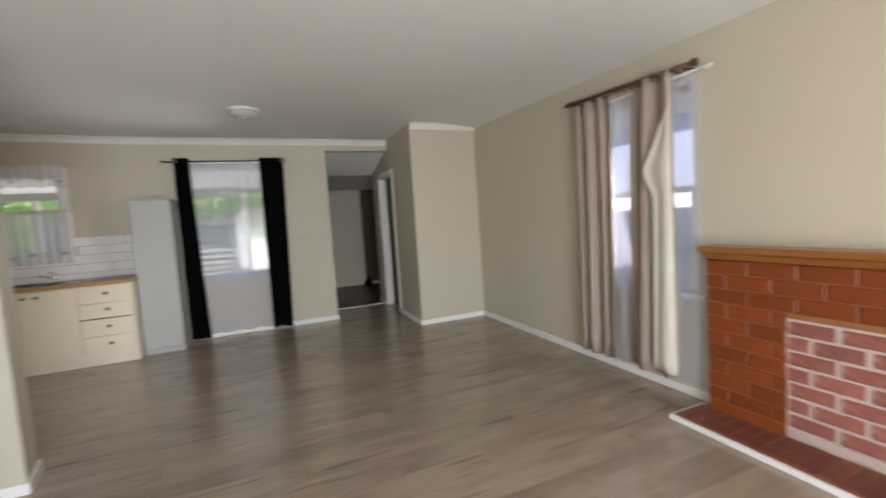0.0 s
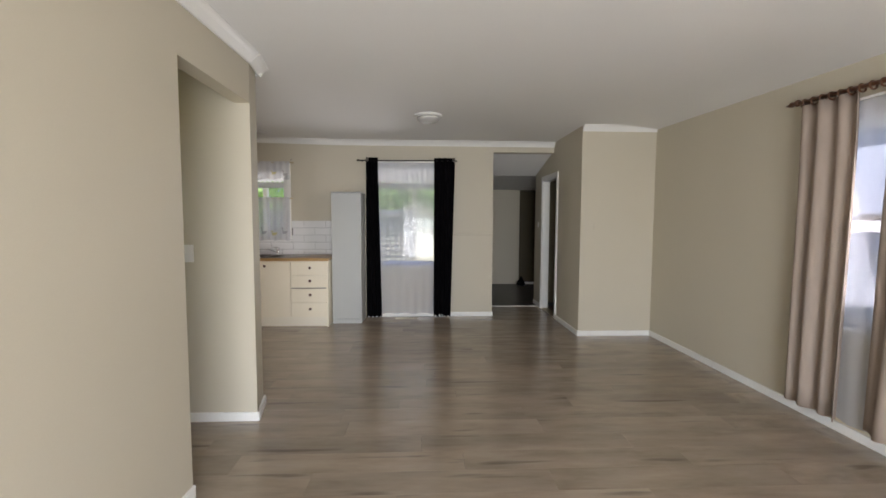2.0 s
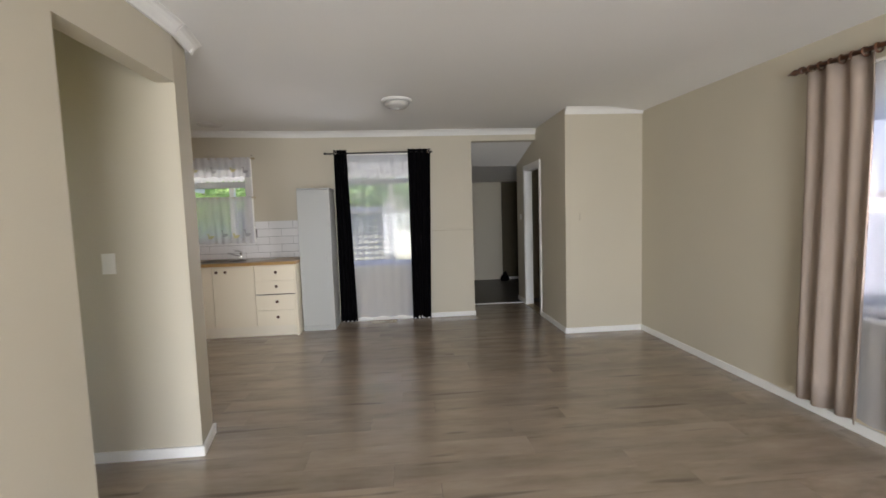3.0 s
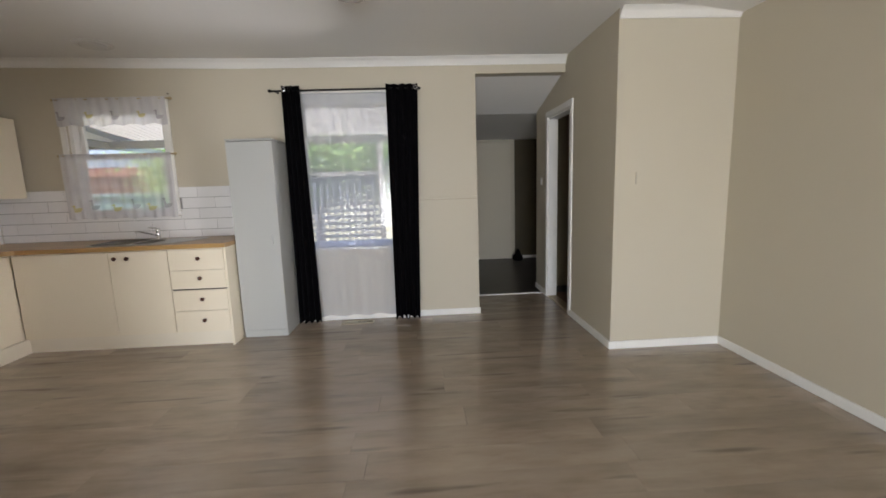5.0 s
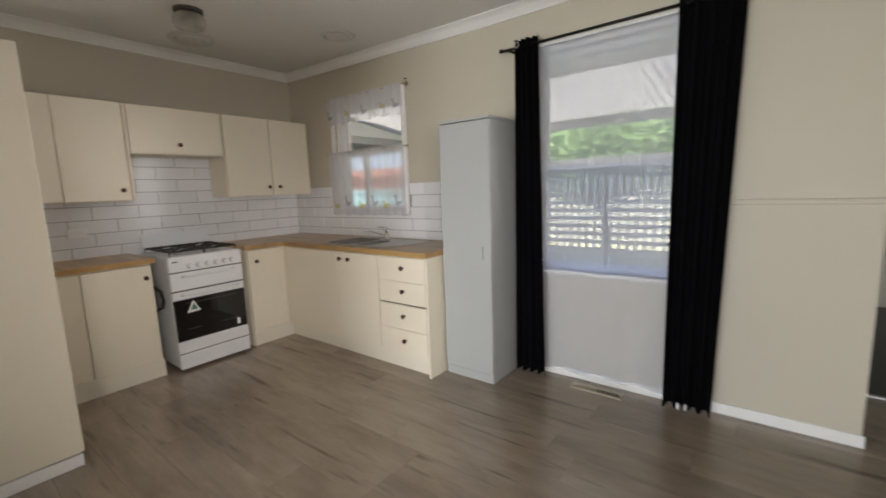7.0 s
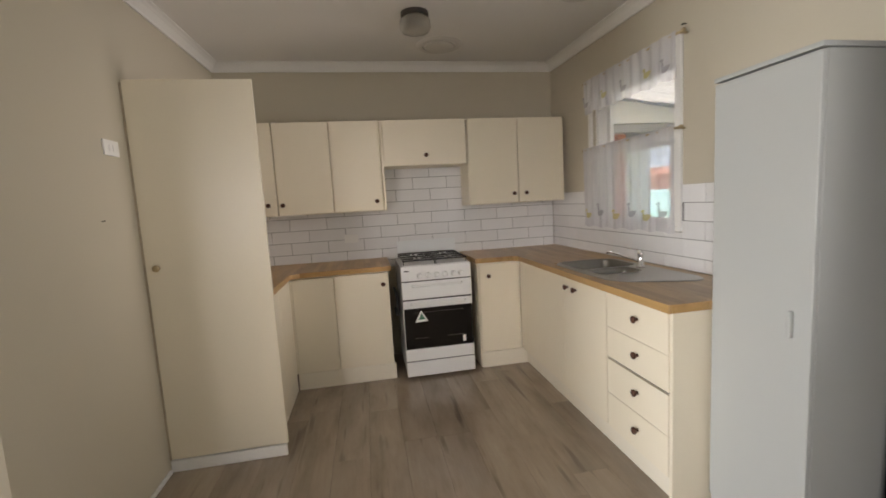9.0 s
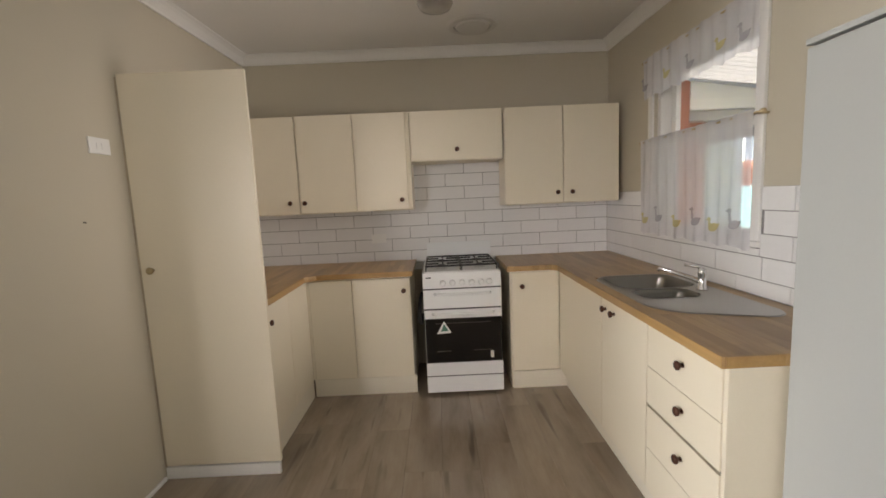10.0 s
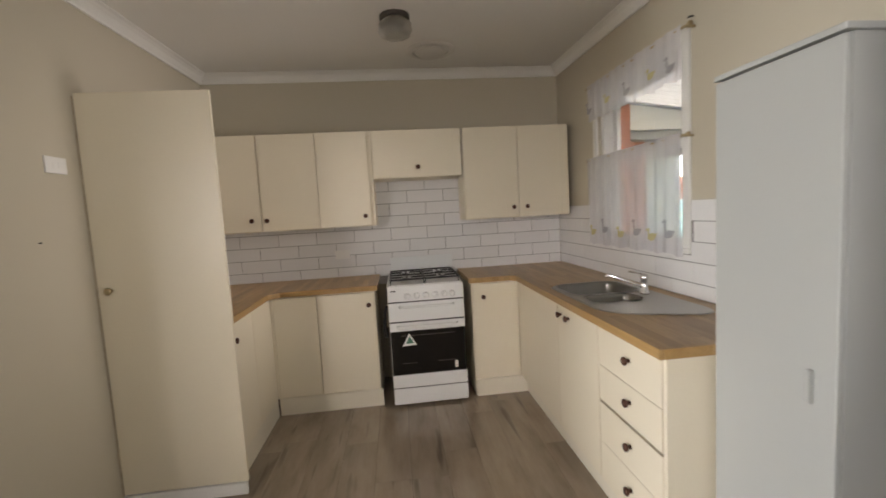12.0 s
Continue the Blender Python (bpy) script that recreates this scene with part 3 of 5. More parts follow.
box((SIDE, 6.525, 0.0), (SIDE + 0.10, 6.545, 1.985), 0.002, b)
box((SIDE, 5.885, 1.965), (SIDE + 0.10, 6.525, 1.985), 0.002, b)
door_frame = solid("door_frame_1", b, TRIM, "white painted timber door frame with architraves", "door frame", kind="structure")
solid("door_threshold", box((SIDE, 5.885, 0.0), (SIDE + 0.10, 6.525, 0.012), 0.003), BRASS, "thin pale threshold strip in the doorway", "threshold", kind="structure")

# ---- kitchen ----
knob_mesh = mesh_of(lathe((0, 0, 0), (0, 0, 1), [(0.0, 0.009), (0.010, 0.007), (0.014, 0.012), (0.018, 0.0165), (0.024, 0.0165), (0.028, 0.012), (0.030, 0.004)], 16), KNOB, "knob", True)
brass_knob_mesh = mesh_of(lathe((0, 0, 0), (0, 0, 1), [(0.0, 0.010), (0.010, 0.008), (0.016, 0.016), (0.024, 0.018), (0.030, 0.014), (0.032, 0.004)], 16), BRASS, "brass_knob", True)


def knob(at, normal, parent, me=None):
    ob = new("knob", me or knob_mesh)
    ob.parent = parent
    ob.matrix_local = Matrix.Translation(Vector(at) - BASE[parent]) @ Vector(normal).to_track_quat("Z", "Y").to_matrix().to_4x4()
    return ob


CT, CTLO, KICK = 0.886, 0.850, 0.125
# sink run along the north wall
sink_unit = thing("sink_cabinet", (-2.08, 5.75, 0), "cream laminate sink cabinet with two doors and copper knobs", "cabinet")
part("body", box((-2.92, 5.485, KICK), (-1.70, NORTH - 0.02, 0.68)), CREAM, sink_unit)
part("front_rail", box((-2.92, 5.485, 0.681), (-1.70, 5.50, CTLO - 0.004)), CREAM, sink_unit)
part("kickboard", box((-2.955, 5.515, 0.0), (-1.235, 5.531, KICK), 0.002), KICKPAINT, sink_unit, "off-white kickboard")
for x0, x1, kx in ((-2.918, -2.172, -2.115), (-2.168, -1.702, -2.015)):
    d = part("door", box((x0 + 0.0005, 5.466, KICK + 0.008), (x1 - 0.0005, 5.484, CTLO - 0.012), 0.0015), CREAM, sink_unit)
    knob((kx, 5.466, 0.785), (0, -1, 0), d)
drawers = thing("drawer_cabinet", (-1.46, 5.75, 0), "cream laminate cabinet of four drawers with copper knobs", "cabinet")
part("body", box((-1.698, 5.485, KICK), (-1.262, NORTH - 0.02, CTLO - 0.004)), CREAM, drawers)
for z0, z1 in ((0.6645, 0.838), (0.506, 0.6620), (0.3155, 0.494), (0.133, 0.3130)):
    d = part("drawer", box((-1.696, 5.466, z0), (-1.252, 5.484, z1), 0.0015), CREAM, drawers)
    knob((-1.452, 5.466, (z0 + z1) / 2 + 0.012), (0, -1, 0), d)
part("shadow_gap", box((-1.696, 5.480, 0.494), (-1.256, 5.4855, 0.506)), GAP, drawers, "dark gap between the drawers")
part("end_panel", box((-1.250, 5.470, 0.0), (-1.232, NORTH - 0.02, CTLO - 0.002), 0.002), CREAM, drawers)
# west run, on both sides of the stove
corner = thing("corner_cabinet", (-3.2, 5.3, 0), "narrow cream laminate corner cabinet beside the stove", "cabinet")
part("body", box((WEST + 0.01, 5.128, 0.0), (-2.947, NORTH - 0.02, CTLO - 0.004)), CREAM, corner)
part("kickboard", box((-2.946, 5.135, 0.0), (-2.930, 5.512, KICK), 0.002), KICKPAINT, corner, "off-white kickboard")
d = part("door", box((-2.946, 5.136, KICK + 0.008), (-2.927, 5.462, CTLO - 0.012), 0.003), CREAM, corner)
knob((-2.927, 5.205, 0.742), (1, 0, 0), d)
west = thing("west_cabinet", (-3.2, 4.08, 0), "cream laminate cabinet with two doors beside the stove", "cabinet")
part("body", box((WEST + 0.01, 3.72, 0.0), (-2.947, 4.432, CTLO - 0.004)), CREAM, west)
part("kickboard", box((-2.962, 3.735, 0.0), (-2.944, 4.445, KICK), 0.002), KICKPAINT, west, "off-white kickboard")
for y0, y1, ky in ((3.736, 4.028, None), (4.032, 4.430, 4.388)):
    d = part("door", box((-2.946, y0, KICK + 0.008), (-2.927, y1, CTLO - 0.012), 0.003), CREAM, west)
    if ky:
        knob((-2.927, ky, 0.752), (1, 0, 0), d)
part("corner_post", box((-2.945, 3.7005, KICK + 0.008), (-2.926, 3.7345, CTLO - 0.012), 0.001), CREAM, west)
leg = thing("south_cabinet", (-2.6, 3.45, 0), "cream laminate cabinet under the short worktop leg", "cabinet")
part("body", box((-2.944, KSOUTH + 0.01, 0.0), (-2.21, 3.698, CTLO - 0.004)), CREAM, leg)
part("kickboard", box((-2.942, 3.699, 0.0), (-2.21, 3.711, KICK), 0.002), KICKPAINT, leg, "off-white kickboard")
for x0, x1, kx in ((-2.924, -2.572, None), (-2.568, -2.214, -2.262)):
    d = part("door", box((x0, 3.700, KICK + 0.008), (x1, 3.718, CTLO - 0.012), 0.003), CREAM, leg)
    if kx:
        knob((kx, 3.718, 0.752), (0, 1, 0), d)
# worktops
EDGE = wood_boards("timber_lipping", (0.30, 0.165, 0.055), (0.40, 0.235, 0.085), (0.47, 0.29, 0.115), 0.35, 0, 0.04, piece=False, knots=False)


def worktop(name, outline, at, label, hole=None):
    w = thing(name, at, label, "worktop")
    if not hole:
        part("top", prism(outline, CTLO, CT, 0.005), BENCH, w)
        return w
    b = bmesh.new()
    for z in (CTLO, CT):
        edges = []
        for ring in (outline, hole):
            vs = [b.verts.new((x, y, z)) for x, y in ring]
            edges += [b.edges.new((vs[i], vs[(i + 1) % len(vs)])) for i in range(len(vs))]
        bmesh.ops.triangle_fill(b, edges=edges, use_beauty=True)
    for ring in (outline, hole):
        for i in range(len(ring)):
            p, q = ring[i], ring[(i + 1) % len(ring)]
            b.faces.new([b.verts.new(c) for c in ((*p, CTLO), (*q, CTLO), (*q, CT), (*p, CT))])
    bmesh.ops.remove_doubles(b, verts=b.verts, dist=0.0002)
    part("top", b, BENCH, w)
    return w


w1 = worktop("worktop", [(WEST + 0.01, NORTH - 0.012), (WEST + 0.01, 5.105), (-2.905, 5.105), (-2.905, 5.40), (-2.86, 5.440), (-1.2165, 5.438), (-1.2165, NORTH - 0.012)], (-2.2, 5.7, CTLO), "oak-look worktop along the sink wall with chamfered corner",
             [(-2.395, 5.515), (-1.855, 5.515), (-1.855, 5.915), (-2.395, 5.915)])
w2 = worktop("worktop", [(WEST + 0.01, KSOUTH + 0.01), (-2.205, KSOUTH + 0.01), (-2.205, 3.735), (-2.84, 3.735), (-2.905, 3.80), (-2.905, 4.455), (WEST + 0.01, 4.455)], (-3.2, 3.8, CTLO), "oak-look corner worktop beside the stove")

part("front_edge", box((-2.858, 5.4365, CTLO + 0.001), (-1.2175, 5.4398, CT - 0.001), 0.001), EDGE, w1, "yellowish timber lipping")
part("end_edge", box((-1.2158, 5.452, CTLO + 0.001), (-1.2135, 5.620, CT - 0.001), 0.001), EDGE, w1, "yellowish timber lipping")
part("front_edge", box((-2.9048, 3.802, CTLO + 0.001), (-2.9015, 4.452, CT - 0.001), 0.001), EDGE, w2, "yellowish timber lipping")
part("front_edge", box((-2.838, 3.7352, CTLO + 0.001), (-2.208, 3.7385, CT - 0.001), 0.001), EDGE, w2, "yellowish timber lipping")
# sink
sink = thing("sink", (-2.01, 5.70, CT), "brushed steel sink with two bowls and a drainer", "sink")


def rounded(x0, x1, y0, y1, r, n=6):
    pts = []
    for cx, cy, a in ((x1 - r, y1 - r, 0), (x0 + r, y1 - r, 90), (x0 + r, y0 + r, 180), (x1 - r, y0 + r, 270)):
        pts += [(cx + r * math.cos(radians(a + 90 * i / n)), cy + r * math.sin(radians(a + 90 * i / n))) for i in range(n + 1)]
    return pts


def bowl(x0, x1, y0, y1, r, depth):
    b = bmesh.new()
    rings = []
    for inset, z in ((-0.012, CT + 0.0075), (0.0, CT + 0.0060), (0.006, CT - 0.012), (0.016, CT - depth + 0.03), (0.045, CT - depth)):
        rings.append([b.verts.new((x, y, z)) for x, y in rounded(x0 + inset, x1 - inset, y0 + inset, y1 - inset, max(0.02, r - inset))])
    for p, q in zip(rings, rings[1:]):
        for i in range(len(p)):
            b.faces.new((p[i], p[(i + 1) % len(p)], q[(i + 1) % len(q)], q[i]))
    b.faces.new(rings[-1])
    return b


# the deck: a plate with its two bowl openings left free
def sink_deck():
    b = bmesh.new()
    outer = rounded(-2.415, -1.520, 5.495, 5.945, 0.12)
    outer = [(x if x < -1.93 else -1.93 + (x + 1.93) * (0.50 + 0.50 * max(0.0, (y - 5.495) / 0.45) ** 0.6), y) for x, y in outer]
    lo, hi = [b.verts.new((x, y, CT + 0.0005)) for x, y in outer], []
    mid = [b.verts.new((-1.96 + (x + 1.96) * 0.99, 5.72 + (y - 5.72) * 0.98, CT + 0.005)) for x, y in outer]
    for i in range(len(lo)):
        j = (i + 1) % len(lo)
        b.faces.new((lo[i], lo[j], mid[j], mid[i]))
    edges = [b.edges.get((mid[i], mid[(i + 1) % len(mid)])) for i in range(len(mid))]
    for hole in (rounded(-2.380, -2.065, 5.530, 5.895, 0.07), rounded(-2.030, -1.870, 5.545, 5.800, 0.06)):
        vs = [b.verts.new((x, y, CT + 0.005)) for x, y in hole]
        edges += [b.edges.new((vs[i], vs[(i + 1) % len(vs)])) for i in range(len(vs))]
    bmesh.ops.triangle_fill(b, edges=edges, use_beauty=True)
    return b


part("deck", sink_deck(), STEEL, sink)
# bowls use the darkened steel so that their depth reads as shaded
part("bowl", bowl(-2.380, -2.065, 5.530, 5.895, 0.07, 0.150), BOWLSTEEL, sink, smooth=True)
part("bowl", bowl(-2.030, -1.870, 5.545, 5.800, 0.06, 0.120), BOWLSTEEL, sink, smooth=True)
tap = thing("mixer_tap", (-1.985, 5.865, CT), "chrome single-lever mixer tap behind the sink", "tap")
part("base", lathe((-1.985, 5.865, CT + 0.005), (0, 0, 1), [(0, 0.025), (0.010, 0.024), (0.014, 0.018), (0.070, 0.017), (0.080, 0.020), (0.098, 0.019), (0.104, 0.012)], 20), CHROME, tap, smooth=True)
part("spout", tube([(-1.985, 5.858, 0.925), (-2.005, 5.825, 0.942), (-2.035, 5.775, 0.962), (-2.065, 5.728, 0.982), (-2.076, 5.712, 0.984), (-2.080, 5.706, 0.974)], 0.0075, 12), CHROME, tap, smooth=True)
part("lever", tube([(-1.985, 5.865, 0.990), (-1.998, 5.848, 0.999), (-2.028, 5.805, 1.006)], 0.006, 10), CHROME, tap, smooth=True)

# stove
RACK = material("dim_steel", (0.12, 0.11, 0.10), 0.4, 0.8)
stove = thing("stove", (-3.15, 4.79, 0), "white upright gas stove with black glass oven door", "stove")
SX, SY0, SY1 = -2.872, 4.522, 5.056
part("body", box((WEST + 0.04, SY0, 0.03), (SX - 0.022, SY1, 0.872), 0.006), ENAMEL, stove)
part("control_panel", box((SX - 0.022, SY0, 0.762), (SX, SY1, 0.872), 0.006), ENAMEL, stove)
for y in (4.66, 4.725, 4.79, 4.855, 4.92, 4.975):
    k = lathe((SX, y, 0.800), (1, 0, 0), [(0, 0.021), (0.008, 0.021), (0.020, 0.017), (0.024, 0.012)], 18)
    box((SX + 0.006, y - 0.004, 0.783), (SX + 0.027, y + 0.004, 0.817), 0.002, k)
    part("control_knob", k, ENAMEL, stove, smooth=False)
part("nameplate", box((SX, 4.545, 0.835), (SX + 0.002, 4.580, 0.843)), IRON, stove, "small dark nameplate")
part("grill_door", box((SX - 0.022, SY0, 0.622), (SX, SY1, 0.754), 0.005), ENAMEL, stove)
part("grill_handle", tube([(SX, 4.60, 0.725), (SX + 0.022, 4.615, 0.725), (SX + 0.022, 4.965, 0.725), (SX, 4.98, 0.725)], 0.009, 10), ENAMEL, stove, smooth=True)
oven = part("oven_door", box((SX - 0.022, SY0, 0.552), (SX, SY1, 0.612), 0.005), ENAMEL, stove)
part("oven_handle", tube([(SX, 4.58, 0.588), (SX + 0.026, 4.60, 0.588), (SX + 0.026, 4.98, 0.588), (SX, 5.0, 0.588)], 0.009, 10), ENAMEL, oven, smooth=True)
part("oven_glass", box((SX - 0.020, SY0 + 0.004, 0.240), (SX - 0.002, SY1 - 0.004, 0.550), 0.003), BLACKGLASS, oven)
for y0, y1, z in ((4.60, 4.98, 0.516), (4.60, 4.70, 0.318), (4.85, 4.98, 0.318)):
    part("rack_line", box((SX - 0.002, y0, z), (SX - 0.0005, y1, z + 0.003)), RACK, oven, "faint steel rack line")
b = bmesh.new()
vs = [b.verts.new((SX + 0.0005, 4.605, 0.445)), b.verts.new((SX + 0.0005, 4.705, 0.450)), b.verts.new((SX + 0.0005, 4.655, 0.535))]
ws = [b.verts.new(v.co + Vector((0.001, 0, 0))) for v in vs]
b.faces.new(vs), b.faces.new(ws)
for i in range(3):
    b.faces.new((vs[i], vs[(i + 1) % 3], ws[(i + 1) % 3], ws[i]))
sticker = part("sticker", b, PLASTIC, oven, "white triangular sticker")
b = bmesh.new()
vs = [b.verts.new((SX + 0.0022, 4.630, 0.462)), b.verts.new((SX + 0.0022, 4.685, 0.464)), b.verts.new((SX + 0.0022, 4.656, 0.515))]
b.faces.new(vs)
GREEN = material("green_ink", (0.05, 0.16, 0.10), 0.6)
part("sticker_mark", b, GREEN, oven, "dark green triangle")
part("label", box((SX - 0.001, 4.970, 0.262), (SX + 0.0006, 4.992, 0.310)), PLASTIC, oven, "small white label")
for z0, z1 in ((0.7535, 0.7625), (0.6115, 0.6225), (0.2345, 0.2395), (0.1355, 0.1435)):
    part("seam", box((SX - 0.0215, SY0 + 0.002, z0), (SX - 0.006, SY1 - 0.002, z1)), IRON, stove, "dark seam between panels")
part("warming_drawer", box((SX - 0.022, SY0, 0.143), (SX, SY1, 0.234), 0.005), ENAMEL, stove)
part("plinth", box((SX - 0.022, SY0, 0.022), (SX, SY1, 0.136), 0.005), ENAMEL, stove)
for x, y in ((-3.40, 4.56), (-3.40, 5.02), (-2.93, 4.56), (-2.93, 5.02)):
    part("foot", lathe((x, y, 0), (0, 0, 1), [(0, 0.018), (0.03, 0.014)], 12), IRON, stove)
part("splash_plate", box((WEST + 0.022, 4.545, 0.872), (WEST + 0.036, 5.062, 1.018), 0.004), SPLASH, stove)
part("hob", box((WEST + 0.045, SY0 + 0.012, 0.872), (SX - 0.014, SY1 - 0.012, 0.877), 0.002), ENAMEL, stove)
for bx in (-3.27, -3.02):
    for by in (4.655, 4.925):
        burner = part("burner", lathe((bx, by, 0.877), (0, 0, 1), [(0, 0.042), (0.008, 0.040), (0.010, 0.034), (0.016, 0.033), (0.018, 0.027)], 20), STEEL, stove)
        part("burner_cap", lathe((bx, by, 0.895), (0, 0, 1), [(0, 0.030), (0.005, 0.029), (0.008, 0.022)], 20), IRON, burner)
for y0, y1 in ((4.548, 4.784), (4.794, 5.030)):
    t = bmesh.new()
    zt = 0.912
    for y in (y0, y1):
        tube([(-3.385, y, zt), (-2.905, y, zt)], 0.006, 6, t)
    for x in (-3.385, -3.145, -2.905):
        tube([(x, y0, zt), (x, y1, zt)], 0.006, 6, t)
    ym = (y0 + y1) / 2
    for bx in (-3.27, -3.02):
        for dx, dy in ((1, 0), (-1, 0), (0, 1), (0, -1)):
            ex, ey = bx + dx * 0.118, ym + dy * 0.118
            tube([(ex, ey, zt), (bx + dx * 0.03, ym + dy * 0.03, zt)], 0.006, 6, t)
    for x in (-3.385, -2.905):
        for y in (y0, y1):
            tube([(x, y, zt), (x, y, 0.877)], 0.004, 6, t)
    part("trivet", t, IRON, stove)
gasbox = thing("gas_hose", (-2.98, 4.49, 0.50), "dark gas hose hanging beside the stove", "hose")
part("hose", tube([(-3.40, 4.492, 0.62), (-3.10, 4.490, 0.64), (-2.99, 4.489, 0.62), (-2.955, 4.488, 0.56), (-2.99, 4.489, 0.50), (-3.10, 4.490, 0.46), (-3.40, 4.492, 0.44)], 0.012, 10), IRON, gasbox, smooth=True)

# wall cupboards
UF, UB, UT = -3.158, 1.298, 1.992


def wall_cupboard(y0, y1, z0, doors, knobs, label):
    u = thing("wall_cupboard", ((WEST + UF) / 2, (y0 + y1) / 2, z0), label, "cupboard", "kitchen wall cupboards")
    part("body", box((WEST + 0.002, y0, z0), (UF - 0.019, y1, UT - 0.002), 0.001), CREAM, u)
    made = []
    for a, c in doors:
        made.append(part("door", box((UF - 0.018, a + 0.0015, z0 + 0.004), (UF, c - 0.0015, UT), 0.0018), CREAM, u))
    for i, y, z in knobs:
        knob((UF, y, z), (1, 0, 0), made[i])
    return u


wall_cupboard(3.20, 3.650, UB, [(3.205, 3.648)], [(0, 3.585, 1.382)], "cream laminate wall cupboard with one door")
wall_cupboard(3.652, 4.452, UB, [(3.655, 4.062), (4.064, 4.440)], [(0, 3.690, 1.378), (1, 4.395, 1.374)], "cream laminate wall cupboard with two doors")
wall_cupboard(4.470, 5.140, 1.640, [(4.474, 5.136)], [(0, 4.806, 1.716)], "short cream laminate cupboard above the stove")
wall_cupboard(5.150, 5.982, UB, [(5.154, 5.570), (5.574, 5.980)], [(0, 5.528, 1.378), (1, 5.634, 1.378)], "cream laminate corner wall cupboard with two doors")
solid("cupboard_filler", box((WEST + 0.002, 4.453, UB), (UF - 0.004, 4.469, UT), 0.001), CREAM, "cream filler strip between wall cupboards", "filler panel")

# tall narrow cupboard against the south wall
tall = thing("tall_cupboard", (-2.15, 3.49, 0), "tall shallow cream broom cupboard with a small brass knob", "cupboard")
part("body", prism([(-2.20, KSOUTH + 0.002), (-2.118, KSOUTH + 0.002), (-2.118, 3.772), (-2.140, 3.760), (-2.20, 3.725)], 0.0, 1.995), CREAM, tall)
d = part("door", box((-2.117, KSOUTH + 0.012, 0.070), (-2.098, 3.788, 2.002), 0.003), CREAM, tall)
part("scribe_filler", box((-2.116, KSOUTH + 0.0005, 0.065), (-2.101, KSOUTH + 0.0105, 1.99), 0.002), FILLER, tall, "dirty uneven filler against the wall")
knob((-2.098, 3.258, 1.088), (1, 0, 0), d, brass_knob_mesh)
part("kickboard", box((-2.116, KSOUTH + 0.006, 0.0), (-2.096, 3.780, 0.062), 0.004), TRIM, tall, "white skirting strip")

# free-standing white cupboard
pantry = thing("white_cupboard", (-1.02, 5.84, 0), "plain white melamine free-standing cupboard beside the curtain", "cupboard")
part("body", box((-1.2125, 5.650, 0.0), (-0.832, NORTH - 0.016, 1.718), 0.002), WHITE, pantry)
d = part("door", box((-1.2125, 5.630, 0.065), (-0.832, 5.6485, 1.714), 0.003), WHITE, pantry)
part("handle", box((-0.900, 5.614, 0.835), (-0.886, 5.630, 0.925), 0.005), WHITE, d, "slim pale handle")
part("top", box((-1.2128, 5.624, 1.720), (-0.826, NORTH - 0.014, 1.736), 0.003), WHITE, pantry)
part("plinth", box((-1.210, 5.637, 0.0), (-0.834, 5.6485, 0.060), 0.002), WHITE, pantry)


# ---- curtains ----


def drape(name, start, end, z0, z1, folds, depth, mat, parent, normal, lean=(0, 0), seed=1, thick=0.004, label="", left=None, right=None, rows=14, taper=0.0, per=10):
    """A hanging cloth from start to end (x, y) with folds across; left and right may shift its side edges with height."""
    rnd = random.Random(seed)
    ph = [rnd.uniform(0, 6.28) for _ in range(4)]
    b = bmesh.new()
    n = folds * per
    d = Vector((end[0] - start[0], end[1] - start[1], 0))
    nv = Vector((normal[0], normal[1], 0))
    front, back = [], []
    for j in range(rows + 1):
        f = j / rows
        z = z1 + (z0 - z1) * f
        a0 = left(z) if left else 0.0
        a1 = right(z) if right else 1.0
        rf, rb = [], []
        for i in range(n + 1):
            u = i / n
            s = a0 + (a1 - a0) * u
            w = math.sin(2 * math.pi * folds * u + ph[0] + 0.5 * math.sin(3 * f + ph[1]))
            w = math.copysign(abs(w) ** 0.8, w) + 0.35 * math.sin(2 * math.pi * folds * 0.47 * u + ph[2] + 1.5 * f)
            amp = depth * (0.75 + 0.35 * f + taper * f)
            p = Vector((start[0], start[1], 0)) + d * s + nv * (amp * w) + Vector((lean[0] * f, lean[1] * f, 0))
            hem = 0.006 * math.sin(2 * math.pi * folds * u + ph[3]) if j == rows else 0.0
            p.z = z + hem
            rf.append(b.verts.new(p + nv * thick / 2))
            rb.append(b.verts.new(p - nv * thick / 2))
        front.append(rf), back.append(rb)
    for g in (front, back):
        for p, q in zip(g, g[1:]):
            for i in range(n):
                b.faces.new((p[i], p[i + 1], q[i + 1], q[i]))
    for p, q in ((front[0], back[0]), (front[-1], back[-1])):
        for i in range(n):
            b.faces.new((p[i], p[i + 1], q[i + 1], q[i]))
    for i in (0, n):
        for p, q, r, s in zip(front, front[1:], back, back[1:]):
            b.faces.new((p[i], q[i], s[i], r[i]))
    return part(name, b, mat, parent, label, smooth=True)


